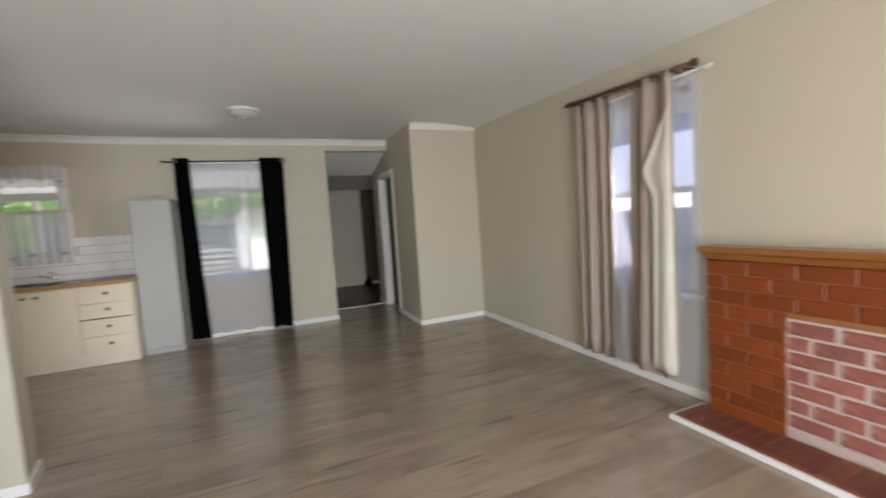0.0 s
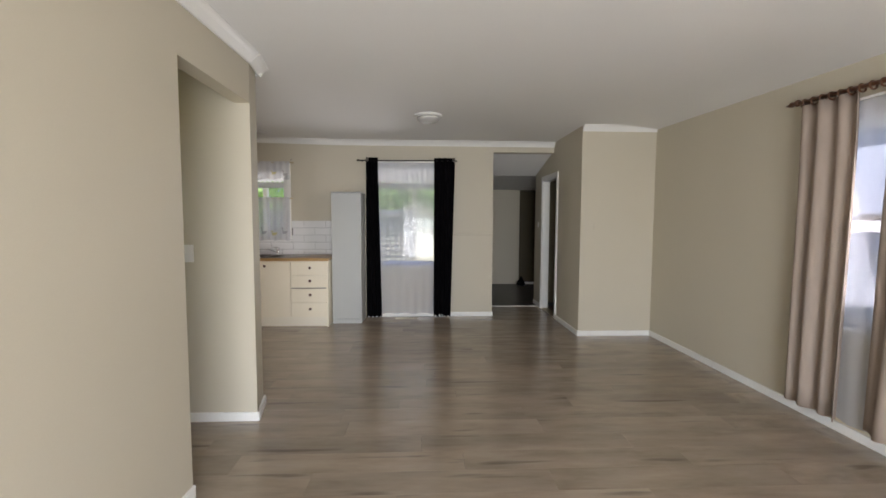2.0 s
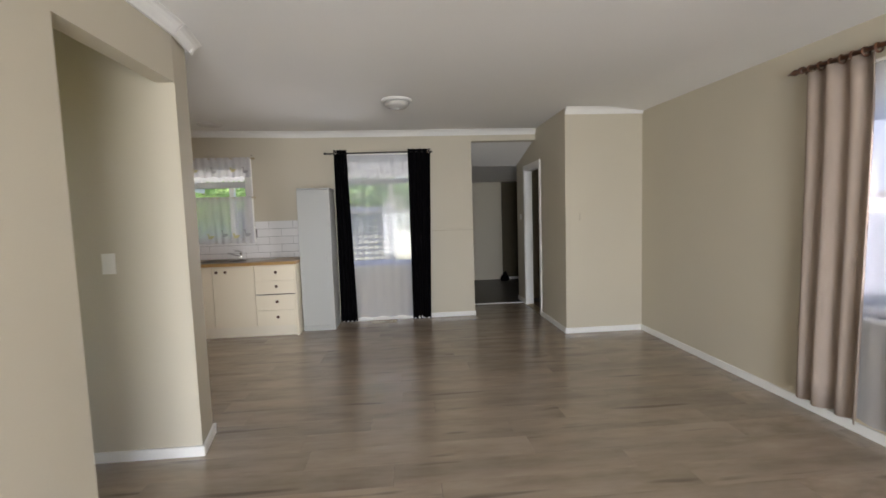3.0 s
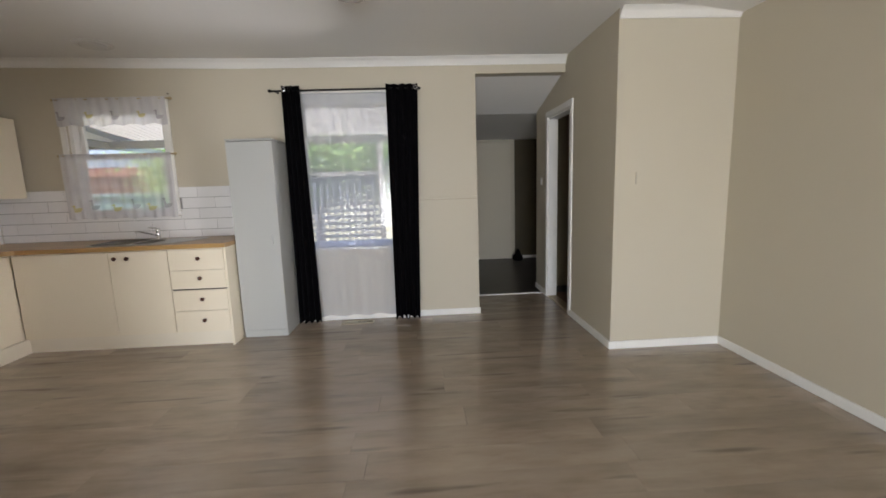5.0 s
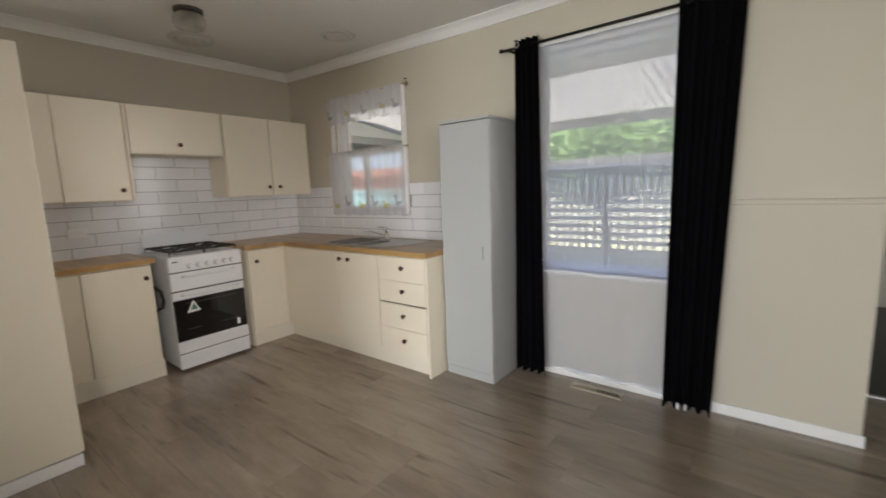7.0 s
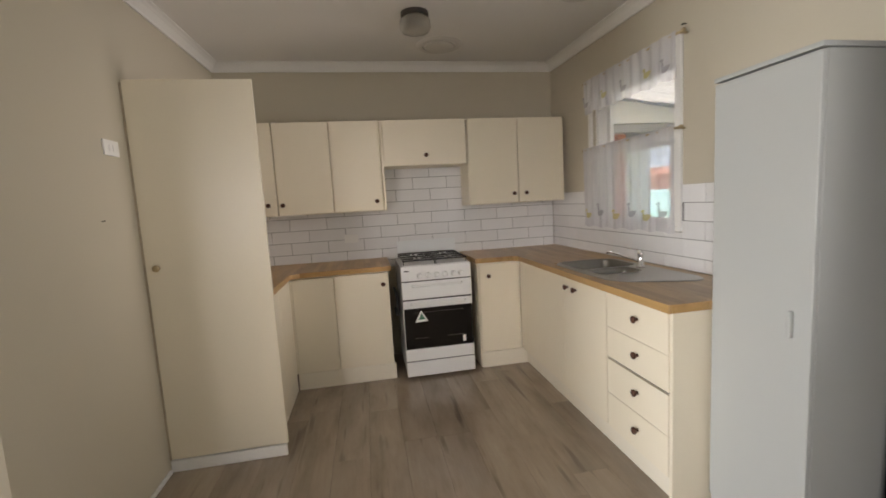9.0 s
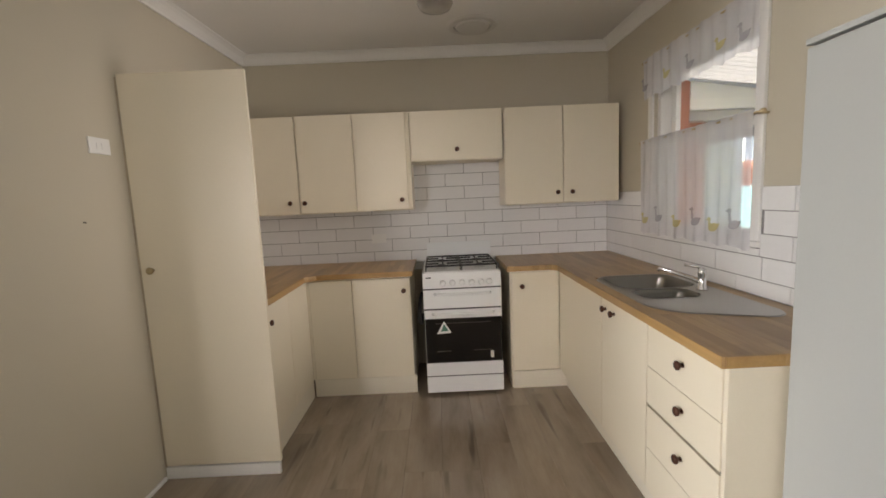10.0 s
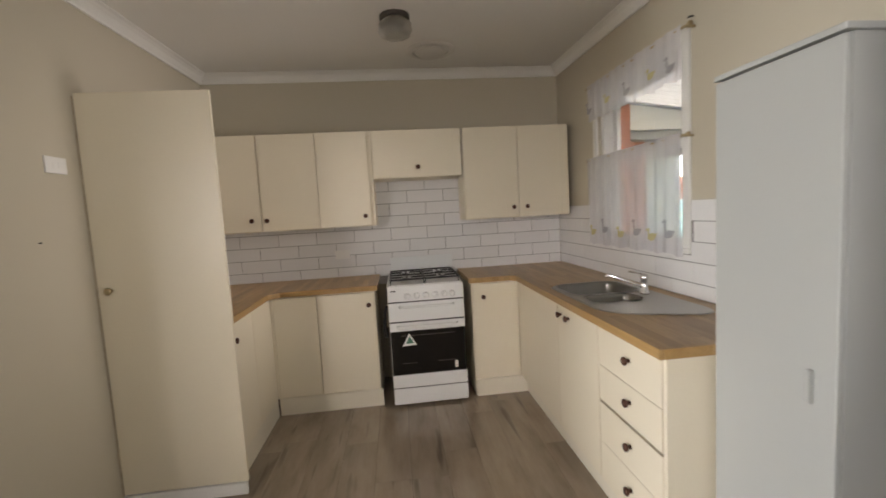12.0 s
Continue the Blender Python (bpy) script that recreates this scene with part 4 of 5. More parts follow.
def sheet_drape(name, start, end, z0, z1, folds, depth, mat, parent, normal, seed=1, rows=10, gather=0.0):
    """A single layer of voile."""
    rnd = random.Random(seed)
    b = bmesh.new()
    n = folds * 8
    d, nv = Vector((end[0] - start[0], end[1] - start[1], 0)), Vector((normal[0], normal[1], 0))
    a, c = rnd.uniform(0, 6), rnd.uniform(0, 6)
    g = []
    for j in range(rows + 1):
        f = j / rows
        row = []
        for i in range(n + 1):
            u = i / n
            w = math.sin(2 * math.pi * folds * u + a + 0.8 * math.sin(5 * u + 2 * f)) + 0.5 * math.sin(2 * math.pi * folds * 0.37 * u + c + f)
            p = Vector((start[0], start[1], 0)) + d * u + nv * (depth * (0.5 + 0.5 * f) * w)
            p.z = z1 + (z0 - z1) * f + (0.008 * math.sin(2 * math.pi * folds * 0.5 * u + a) if j == rows else 0)
            row.append(b.verts.new(p))
        g.append(row)
    for p, q in zip(g, g[1:]):
        for i in range(n):
            b.faces.new((p[i], p[i + 1], q[i + 1], q[i]))
    return part(name, b, mat, parent, smooth=True)


# black eyelet curtains at the main window
rod = thing("curtain_rod", (-0.25, 5.95, 2.18), "thin black metal curtain rod above the window", "curtain rod")
part("rod", tube([(-0.90, 5.95, 2.183), (0.42, 5.95, 2.190)], 0.0085, 12), BLACKMETAL, rod, smooth=True)
for x in (-0.913, 0.433):
    part("finial", lathe((x - 0.015, 5.95, 2.186), (1, 0, 0), [(0, 0.006), (0.006, 0.013), (0.024, 0.013), (0.03, 0.006)], 14), BLACKMETAL, rod)
for x in (-0.86, 0.405):
    part("bracket", box((x - 0.006, 5.952, 2.174), (x + 0.006, NORTH - 0.001, 2.190), 0.002), BLACKMETAL, rod)


def black_curtain(x0, x1, x2, x3, seed, label):
    c = thing("black_curtain", ((x0 + x1) / 2, 5.93, 0.02), label, "curtain", "black curtains")
    w = x1 - x0
    drape("cloth", (x0, 5.945), (x1, 5.945), 0.022, 2.225, 4, 0.024, BLACKCLOTH, c, (0, -1), (0, -0.012), seed, 0.005,
          left=lambda z: (x2 - x0) / w * (2.225 - z) / 2.2, right=lambda z: 1 + (x3 - x1) / w * (2.225 - z) / 2.2)
    x = x0 + 0.022 if seed == 3 else x1 - 0.022
    ring = [(x + 0.014 * math.cos(t * math.pi / 8), 5.908, 2.186 + 0.017 * math.sin(t * math.pi / 8)) for t in range(17)]
    part("eyelet", tube(ring, 0.004, 6), CHROME, c, "chrome eyelet ring", smooth=True)
    return c


bc = black_curtain(-0.800, -0.640, -0.805, -0.590, 3, "long black eyelet curtain beside the white cupboard")
bc2 = black_curtain(0.130, 0.420, 0.127, 0.362, 8, "long black eyelet curtain near the passage")
part("tie", box((0.200, 5.884, 0.030), (0.212, 5.888, 0.065), 0.001), PLASTIC, bc2, "small white care tag")
part("tie", box((0.240, 5.884, 0.030), (0.250, 5.888, 0.065), 0.001), PLASTIC, bc2, "small white care tag")
net = thing("sheer_curtain", (-0.25, 5.985, 0.05), "white sheer voile curtain hanging to the floor", "curtain")
sheet_drape("voile", (-0.665, 5.985), (0.165, 5.985), 0.055, 2.170, 7, 0.002, SHEER, net, (0, -1), 5)
part("track", box((-0.68, 5.982, 2.165), (0.18, 5.996, 2.185), 0.003), TRIM, net)
for x in (-0.66, 0.15):
    part("bracket", box((x, 5.99, 2.168), (x + 0.015, NORTH - 0.001, 2.182), 0.002), TRIM, net)

# cafe curtains at the kitchen window
for z, x0, x1, nm in ((1.664, -2.835, -1.815, "brass cafe curtain rod across the kitchen window"), (2.150, -2.815, -1.80, "thin curtain rod at the top of the kitchen window")):
    r = thing("cafe_rod", (-2.33, 5.985, z), nm, "curtain rod")
    part("rod", tube([(x0, 5.985, z), (x1, 5.985, z)], 0.006, 10), BRASS, r, smooth=True)
    for x in (x0, x1):
        part("finial", lathe((x - 0.010, 5.985, z), (1, 0, 0), [(0, 0.006), (0.005, 0.012), (0.015, 0.012), (0.02, 0.006)], 12), BRASS, r)
    for x in (x0 + 0.025, x1 - 0.025):
        part("bracket", box((x - 0.005, 5.985, z - 0.008), (x + 0.005, NORTH - 0.001, z + 0.002), 0.001), BRASS, r)
cafe = thing("cafe_curtain", (-2.33, 5.975, 1.09), "white sheer cafe curtain printed with yellow and grey ducks", "curtain", "duck curtains")
sheet_drape("voile", (-2.825, 5.976), (-1.852, 5.976), 1.092, 1.678, 11, 0.009, LACE, cafe, (0, -1), 11)
val = thing("valance_curtain", (-2.33, 5.975, 1.92), "white sheer valance printed with yellow and grey ducks", "curtain", "duck curtains")
sheet_drape("voile", (-2.805, 5.976), (-1.845, 5.976), 1.925, 2.165, 11, 0.009, LACE, val, (0, -1), 12)


def duck(x, z, s, mat, parent, tall_neck):
    b = bmesh.new()

    def oval(cx, cz, rx, rz, turn=0.0):
        pts = []
        for k in range(14):
            a = 2 * math.pi * k / 14
            u, v = rx * math.cos(a), rz * math.sin(a)
            pts.append((cx + u * math.cos(turn) - v * math.sin(turn), cz + u * math.sin(turn) + v * math.cos(turn)))
        lo = [b.verts.new((px, 5.957, pz)) for px, pz in pts]
        hi = [b.verts.new((px, 5.9555, pz)) for px, pz in pts]
        b.faces.new(hi), b.faces.new(lo[::-1])
        for i in range(14):
            b.faces.new((lo[i], lo[(i + 1) % 14], hi[(i + 1) % 14], hi[i]))

    oval(x, z, 0.036 * s, 0.020 * s, 0.25)
    oval(x + 0.030 * s, z + 0.010 * s, 0.016 * s, 0.007 * s, 0.7)
    neck = 0.045 if tall_neck else 0.024
    oval(x - 0.026 * s, z + neck * 0.6 * s, 0.009 * s, neck * 0.7 * s, 0.15)
    oval(x - 0.030 * s, z + (neck * 1.2 + 0.008) * s, 0.013 * s, 0.011 * s)
    oval(x - 0.046 * s, z + (neck * 1.2 + 0.006) * s, 0.008 * s, 0.004 * s)
    part("duck_print", b, mat, parent, "printed duck")


for i, x in enumerate((-2.72, -2.56, -2.37, -2.20, -2.06, -1.92)):
    duck(x, 1.175 + 0.02 * (i % 2), 1.0, DUCK if i % 2 == 0 else GOOSE, cafe, i % 2 == 1)
for i, x in enumerate((-2.74, -2.50, -2.28, -2.05, -1.90)):
    duck(x, 1.985 + 0.015 * (i % 2), 0.85, GOOSE if i % 2 == 0 else DUCK, val, i % 2 == 0)

# lounge window: wooden rod and heavy curtains
wrod = thing("wooden_curtain_rod", (2.61, 2.45, 2.17), "dark turned wooden curtain rod with rings", "curtain rod")
part("rod", tube([(2.612, 2.98, 2.185), (2.612, 1.90, 2.140)], 0.014, 14), DARKWOOD, wrod, smooth=True)
part("finial", lathe((2.612, 3.09, 2.189), (0, -1, 0), [(0, 0.004), (0.03, 0.012), (0.055, 0.020), (0.075, 0.011), (0.09, 0.022), (0.105, 0.022), (0.11, 0.014)], 16), DARKWOOD, wrod, smooth=True)
part("finial", lathe((2.612, 1.90, 2.140), (0, -1, 0), [(0, 0.014), (0.005, 0.024), (0.03, 0.024), (0.035, 0.012)], 16), DARKWOOD, wrod, smooth=True)
for y, z in ((2.96, 2.184), (1.95, 2.142)):
    part("bracket", box((2.612, y - 0.010, z - 0.030), (RIGHT - 0.001, y + 0.010, z - 0.010), 0.003), DARKWOOD, wrod)
for k in range(16):
    y = 2.93 - 0.062 * k
    z = 2.183 - 0.0417 * (2.98 - y)
    t = bmesh.new()
    tube([(2.612 + 0.024 * math.cos(a * math.pi / 7), y + 0.004 * math.sin(a * math.pi / 7), z - 0.006 + 0.024 * math.sin(a * math.pi / 7)) for a in range(15)], 0.0055, 6, t)
    part("ring", t, DARKWOOD, wrod, smooth=True)
track = thing("curtain_track", (2.66, 2.4, 2.11), "white metal curtain track under the wooden rod", "curtain track")
part("rail", box((2.640, 1.80, 2.096), (2.655, 2.98, 2.112), 0.003), TRIM, track)
for y in (1.85, 2.92):
    part("bracket", box((2.655, y, 2.098), (RIGHT - 0.001, y + 0.014, 2.110), 0.002), TRIM, track)
rnet = thing("sheer_curtain", (2.665, 2.42, 0.1), "white sheer voile curtain behind the taupe curtains", "curtain")
sheet_drape("voile", (2.662, 2.96), (2.662, 1.90), 0.095, 2.098, 9, 0.004, SHEER, rnet, (-1, 0), 15)
far_c = thing("taupe_curtain", (2.62, 2.74, 0.1), "long taupe lined curtain hanging straight", "curtain", "taupe curtains")
drape("cloth", (2.612, 2.945), (2.612, 2.555), 0.105, 2.155, 3, 0.031, TAUPE, far_c, (-1, 0), (-0.004, 0), 21, 0.006, left=lambda z: 0.02 * (2.15 - z), right=lambda z: 1.0 - 0.10 * max(0, z - 1.9))


def fold_line(z):
    """How far the lining is turned out over the cloth, by height."""
    if z > 1.54:
        return min(1.0, 0.44 + 0.51 * ((z - 1.54) / 0.35) ** 0.85)
    if z > 1.37:
        return 0.44 + 0.225 * ((1.54 - z) / 0.17) ** 1.3
    return 0.665 - 0.08 * (1.37 - z)


near_c = thing("taupe_curtain", (2.61, 2.22, 0.1), "long taupe curtain pulled aside with its cream lining showing", "curtain", "taupe curtains")
drape("cloth", (2.606, 2.420), (2.606, 2.030), 0.115, 2.150, 2, 0.027, TAUPE, near_c, (-1, 0), (0, 0), 33, 0.006, left=lambda z: 0.12 - 0.07 * (2.15 - z) + (0.20 * max(0.0, z - 1.75)), right=lambda z: 0.97, rows=24)
drape("lining", (2.556, 2.420), (2.556, 2.030), 0.165, 2.140, 1, 0.009, LINING, near_c, (-1, 0), (0, 0), 35, 0.004, left=fold_line, right=lambda z: 1.03, rows=40, label="pale cream curtain lining", per=26)

# ---- fireplace ----
FX, FY1, FY0 = 2.595, 1.825, 0.03
IN0, IN1, INTOP = 0.45, 1.405, 0.665
fire = thing("fireplace", (2.65, 0.93, 0), "bricked-up fireplace of orange varnished brick with timber mantel", "fireplace")
part("core", wall_with_holes("x", FX + 0.010, RIGHT - 0.001, FY0 + 0.006, FY1 - 0.006, 0.0, 0.955, [(IN0, IN1, 0.0, INTOP)]), MORTAR, fire, "warm mortar joints")
part("infill_core", box((FX + 0.012, IN0, 0.0), (RIGHT - 0.001, IN1, INTOP)), PALEMORTAR, fire, "pale mortar joints")
part("mantel", box((2.535, FY0 - 0.03, 0.995), (RIGHT - 0.001, FY1 + 0.012, 1.032), 0.010, seg=3), MANTEL, fire, "varnished orange timber mantel shelf")
part("mantel_moulding", box((2.560, FY0 - 0.012, 0.955), (RIGHT - 0.001, FY1 + 0.004, 0.994), 0.012, seg=3), MANTEL, fire, "varnished timber moulding")
COURSE, LEN = 0.0868, 0.238
brick_mesh = mesh_of(box((0, -LEN / 2 + 0.004, 0.0), (0.09, LEN / 2 - 0.004, COURSE - 0.008), 0.004, seg=1), BRICK, "brick")
half_mesh = mesh_of(box((0, -LEN / 4 + 0.004, 0.0), (0.09, LEN / 4 - 0.004, COURSE - 0.008), 0.004, seg=1), BRICK, "half_brick")
infill_mesh = mesh_of(box((0, -0.098, 0.0), (0.08, 0.098, 0.068), 0.006, seg=1), INFILL, "infill_brick")
rnd = random.Random(4)
hearth_top = 0.035
for k in range(11):
    z = hearth_top - 0.032 + COURSE * k
    if z + COURSE > 0.965:
        break
    y = FY1 - (LEN / 2 if k % 2 else 0.0)
    if k % 2:
        spans = [(FY1 - LEN / 4, half_mesh, LEN / 4)]
    else:
        spans = []
    while y - LEN > FY0 - 0.02:
        spans.append((y - LEN / 2, brick_mesh, LEN / 2))
        y -= LEN
    rest = y - FY0
    if rest > LEN / 4:
        spans.append((y - LEN / 4, half_mesh, LEN / 4))
    for yc, me, half in spans:
        if z < INTOP - 0.02 and IN0 - half + 0.02 < yc < IN1 + half - 0.02:
            side = 1 if yc > 0.9 else -1
            edge = IN1 if side > 0 else IN0
            keep = (yc + half - edge) if side > 0 else (edge - (yc - half))
            if keep > 0.05:
                sc = keep / (2 * half)
                piece("brick", me, (FX + rnd.uniform(-0.0015, 0.0015), edge + side * keep / 2, z), fire, (1, sc, 1))
            continue
        piece("brick", me, (FX + rnd.uniform(-0.0015, 0.0015), yc, z), fire)
for k in range(7):
    z = 0.088 + 0.0828 * k
    y = IN1 - 0.11 - (0.11 if k % 2 else 0.0)
    if k % 2:
        piece("infill_brick", infill_mesh, (FX + 0.004, IN1 - 0.055, z), fire, (1, 0.46, 1))
        y = IN1 - 0.11 - 0.11
    while y - 0.10 > IN0:
        piece("infill_brick", infill_mesh, (FX + 0.004 + rnd.uniform(-0.002, 0.002), y, z + rnd.uniform(-0.002, 0.002)), fire)
        y -= 0.222
part("cement_strip", box((FX + 0.003, IN0, hearth_top), (FX + 0.012, IN1, 0.080), 0.002), PALEMORTAR, fire, "grey cement strip along the base")
hearth = thing("hearth", (2.45, 0.93, 0), "low red brick hearth edged with a white strip", "hearth")
part("bed", box((2.325, FY0, 0.0), (FX - 0.002, 1.858, hearth_top - 0.006)), MORTAR, hearth)
hb = mesh_of(box((-0.118, -0.036, 0.0), (0.118, 0.036, 0.030), 0.004, seg=1), HEARTH, "hearth_brick")
for k in range(23):
    piece("brick", hb, (2.453, 1.820 - 0.0785 * k, hearth_top - 0.030), hearth)
part("edge_strip", box((2.302, FY0, 0.0), (2.324, 1.872, 0.030), 0.004), TRIM, hearth, "white painted timber edge strip")
part("edge_strip", box((2.324, 1.859, 0.0), (FX, 1.872, 0.030), 0.003), TRIM, hearth, "white painted timber edge strip")

# ---- small fixtures ----


def switch(at, normal, w=0.07, h=0.115, rockers=1, label="white plastic light switch on the wall", mat=None):
    n = Vector(normal)
    side = Vector((-n.y, n.x, 0))
    s = thing("light_switch", at, label, "light switch")

    def slab(c, wid, hei, d0, d1, bev):
        p, q = Vector(c) - side * wid / 2 + n * d0, Vector(c) + side * wid / 2 + n * d1
        lo = [min(p[i], q[i]) for i in range(2)] + [c[2] - hei / 2]
        hi = [max(p[i], q[i]) for i in range(2)] + [c[2] + hei / 2]
        return box(lo, hi, bev)

    part("plate", slab(at, w, h, 0.0, 0.009, 0.003), mat or PLASTIC, s)
    for k in range(rockers):
        c = Vector(at) + side * ((k - (rockers - 1) / 2) * 0.028)
        part("rocker", slab(c, 0.014, 0.028, 0.009, 0.0115, 0.001), mat or PLASTIC, s)
    return s


switch((-1.55, 2.93, 1.14), (0, -1, 0))
switch((-1.957, KSOUTH, 1.662), (0, 1, 0), 0.115, 0.07, 2, "white plastic switch plate beside the tall cupboard")
switch((2.003, NIB, 1.304), (0, -1, 0), 0.040, 0.085, 1, "narrow wall-coloured light switch on the projecting wall", WALL)
switch((SIDE, 6.783, 1.309), (-1, 0, 0), 0.05, 0.085, 1)
nail = thing("wall_nail", (-1.822, KSOUTH, 1.337), "small dark nail standing out of the wall", "nail")
part("shank", lathe((-1.822, KSOUTH, 1.337), (0, 1, 0), [(0, 0.002), (0.010, 0.002), (0.011, 0.004), (0.013, 0.003)], 8), IRON, nail)

oyster = thing("ceiling_light", (0.04, 4.56, 2.44), "round white oyster ceiling light", "ceiling light")
zc = ceiling_height(0.04, 4.56)
part("base", lathe((0.04, 4.56, zc + 0.004), (0, 0, -1), [(0, 0.145), (0.022, 0.145), (0.030, 0.138)], 36), VENTWHITE, oyster)
part("diffuser", lathe((0.04, 4.56, zc - 0.024), (0, 0, -1), [(0, 0.120), (0.025, 0.115), (0.045, 0.090), (0.058, 0.050), (0.063, 0.012)], 36), OPAL, oyster, smooth=True)
klamp = thing("ceiling_light", (-2.475, 4.685, 2.47), "small round kitchen ceiling light with ribbed glass", "ceiling light")
zc = ceiling_height(-2.475, 4.685)
part("base", lathe((-2.475, 4.685, zc + 0.004), (0, 0, -1), [(0, 0.085), (0.025, 0.085), (0.032, 0.075)], 30), RACK, klamp, "dull grey metal base ring")
part("bulb", lathe((-2.475, 4.685, zc - 0.03), (0, 0, -1), [(0, 0.014), (0.02, 0.014), (0.035, 0.028), (0.055, 0.028), (0.066, 0.012)], 16), OPAL, klamp, "unlit white bulb", smooth=True)
g = lathe((-2.475, 4.685, zc - 0.028), (0, 0, -1), [(0, 0.070), (0.020, 0.092), (0.055, 0.096), (0.080, 0.085), (0.090, 0.050), (0.093, 0.010)], 40)
part("glass_shade", g, RIBGLASS, klamp, "frosted glass shade", smooth=True)


def ceiling_vent(x, y, r, label):
    z = ceiling_height(x, y)
    v = thing("ceiling_vent", (x, y, z), label, "ceiling vent", "round ceiling vents")
    part("flange", lathe((x, y, z + 0.006), (0, 0, -1), [(0, r), (0.010, r), (0.018, r * 0.9), (0.019, r * 0.74), (0.006, r * 0.72)], 36), VENTWHITE, v, smooth=False)
    part("disc", lathe((x, y, z - 0.006), (0, 0, -1), [(0, r * 0.60), (0.006, r * 0.66), (0.014, r * 0.62), (0.018, r * 0.30), (0.019, 0.01)], 36), VENTWHITE, v, smooth=False)
    return v


ceiling_vent(-3.02, 4.935, 0.172, "round white ceiling vent above the stove")
ceiling_vent(-2.128, 5.60, 0.135, "round white ceiling vent near the kitchen window")

vent = thing("floor_vent", (-0.25, 5.91, 0.0), "beige metal floor register with an open dark grille", "floor vent")
b = box((-0.405, 5.870, 0.0), (-0.092, 5.884, 0.009), 0.002)
box((-0.405, 5.936, 0.0), (-0.092, 5.950, 0.009), 0.002, b)
box((-0.405, 5.884, 0.0), (-0.392, 5.936, 0.009), 0.002, b)
box((-0.105, 5.884, 0.0), (-0.092, 5.936, 0.009), 0.002, b)
part("frame", b, VENTMETAL, vent)
part("damper", box((-0.392, 5.884, 0.0), (-0.250, 5.936, 0.006), 0.001), VENTMETAL, vent)
part("duct", box((-0.248, 5.884, 0.0), (-0.105, 5.936, 0.0025)), IRON, vent, "dark open duct")
for k in range(11):
    x = -0.243 + 0.0125 * k
    part("louvre", box((x, 5.885, 0.0025), (x + 0.003, 5.935, 0.007)), VENTMETAL, vent)
hook = thing("wall_hook", (-1.84, NORTH - 0.01, 2.19), "small dark hook screwed into the wall", "hook")
part("shank", tube([(-1.835, NORTH, 2.195), (-1.835, NORTH - 0.020, 2.195), (-1.835, NORTH - 0.026, 2.188)], 0.004, 8), IRON, hook)
vent_box = thing("outlet_plate", (WEST + 0.02, 4.16, 1.065), "white power outlet on the tiled splashback", "power outlet")
part("plate", box((WEST + 0.017, 4.105, 1.035), (WEST + 0.027, 4.222, 1.105), 0.003), PLASTIC, vent_box)
for y in (4.135, 4.19):
    part("rocker", box((WEST + 0.027, y - 0.007, 1.075), (WEST + 0.031, y + 0.007, 1.095), 0.001), PLASTIC, vent_box)

picture = thing("wall_picture", (LEFT + 0.015, 0.68, 1.55), "dark framed picture on the lounge wall", "picture")
b = box((LEFT, 0.46, 1.55), (LEFT + 0.022, 0.485, 1.92), 0.004)
box((LEFT, 0.888, 1.55), (LEFT + 0.022, 0.913, 1.92), 0.004, b)
box((LEFT, 0.485, 1.55), (LEFT + 0.022, 0.888, 1.575), 0.004, b)
box((LEFT, 0.485, 1.895), (LEFT + 0.022, 0.888, 1.92), 0.004, b)
part("frame", b, DARKWOOD, picture)
part("backing", box((LEFT + 0.002, 0.485, 1.575), (LEFT + 0.010, 0.888, 1.895)), GAP, picture)
strap = thing("hanging_strap", (LEFT + 0.01, 0.90, 1.42), "looped dark grey strap hanging below the picture", "strap")
part("loop", tube([(LEFT + 0.009, 0.870, 1.555), (LEFT + 0.009, 0.885, 1.50), (LEFT + 0.009, 0.905, 1.46), (LEFT + 0.009, 0.922, 1.432), (LEFT + 0.009, 0.918, 1.416), (LEFT + 0.009, 0.902, 1.414), (LEFT + 0.009, 0.893, 1.430), (LEFT + 0.009, 0.897, 1.47), (LEFT + 0.009, 0.880, 1.53)], 0.005, 8), IRON, strap, smooth=True)
black_bag = thing("dark_bag", (2.04, 8.90, 0.0), "small black crumpled bag on the lean-to floor", "bag")
part("sack", lathe((2.04, 8.90, 0.0), (0.05, 0, 1), [(0, 0.07), (0.03, 0.095), (0.08, 0.08), (0.12, 0.045), (0.16, 0.03), (0.19, 0.012)], 14), BLACKCLOTH, black_bag, smooth=True)

# ---- outside ----
solid("ground", box((-45, -45, -0.50), (45, 60, -0.26)), LAWN, "green lawn round the house", "ground", kind="structure")
solid("patio", box((-7.0, NORTH + 0.16, -0.259), (0.865, 9.4, -0.14), 0.01), SLAB, "grey concrete patio slab", "patio", kind="structure")
proof = thing("patio_roof", (-3, 7.5, 2.2), "white corrugated patio roof on a grey beam", "patio roof")
b = bmesh.new()
n = 628
for layer in (0.0, 0.004):
    rows_ = []
    for y, z in ((NORTH + 0.17, 2.56), (9.08, 2.165)):
        rows_.append([b.verts.new((-7.0 + 7.85 * i / n, y, z + layer + 0.022 * math.sin(2 * math.pi * i / 8))) for i in range(n + 1)])
    for i in range(n):
        b.faces.new((rows_[0][i], rows_[0][i + 1], rows_[1][i + 1], rows_[1][i]))
part("sheet", b, ROOFSHEET, proof, smooth=True)
part("beam", box((-7.0, 9.0, 2.03), (0.85, 9.06, 2.15), 0.004), BEAM, proof)
for x in (-5.6, -3.3, -0.22):
    part("post", box((x - 0.045, 8.985, -0.14), (x + 0.045, 9.075, 2.03), 0.005), FENCEPAINT, proof)
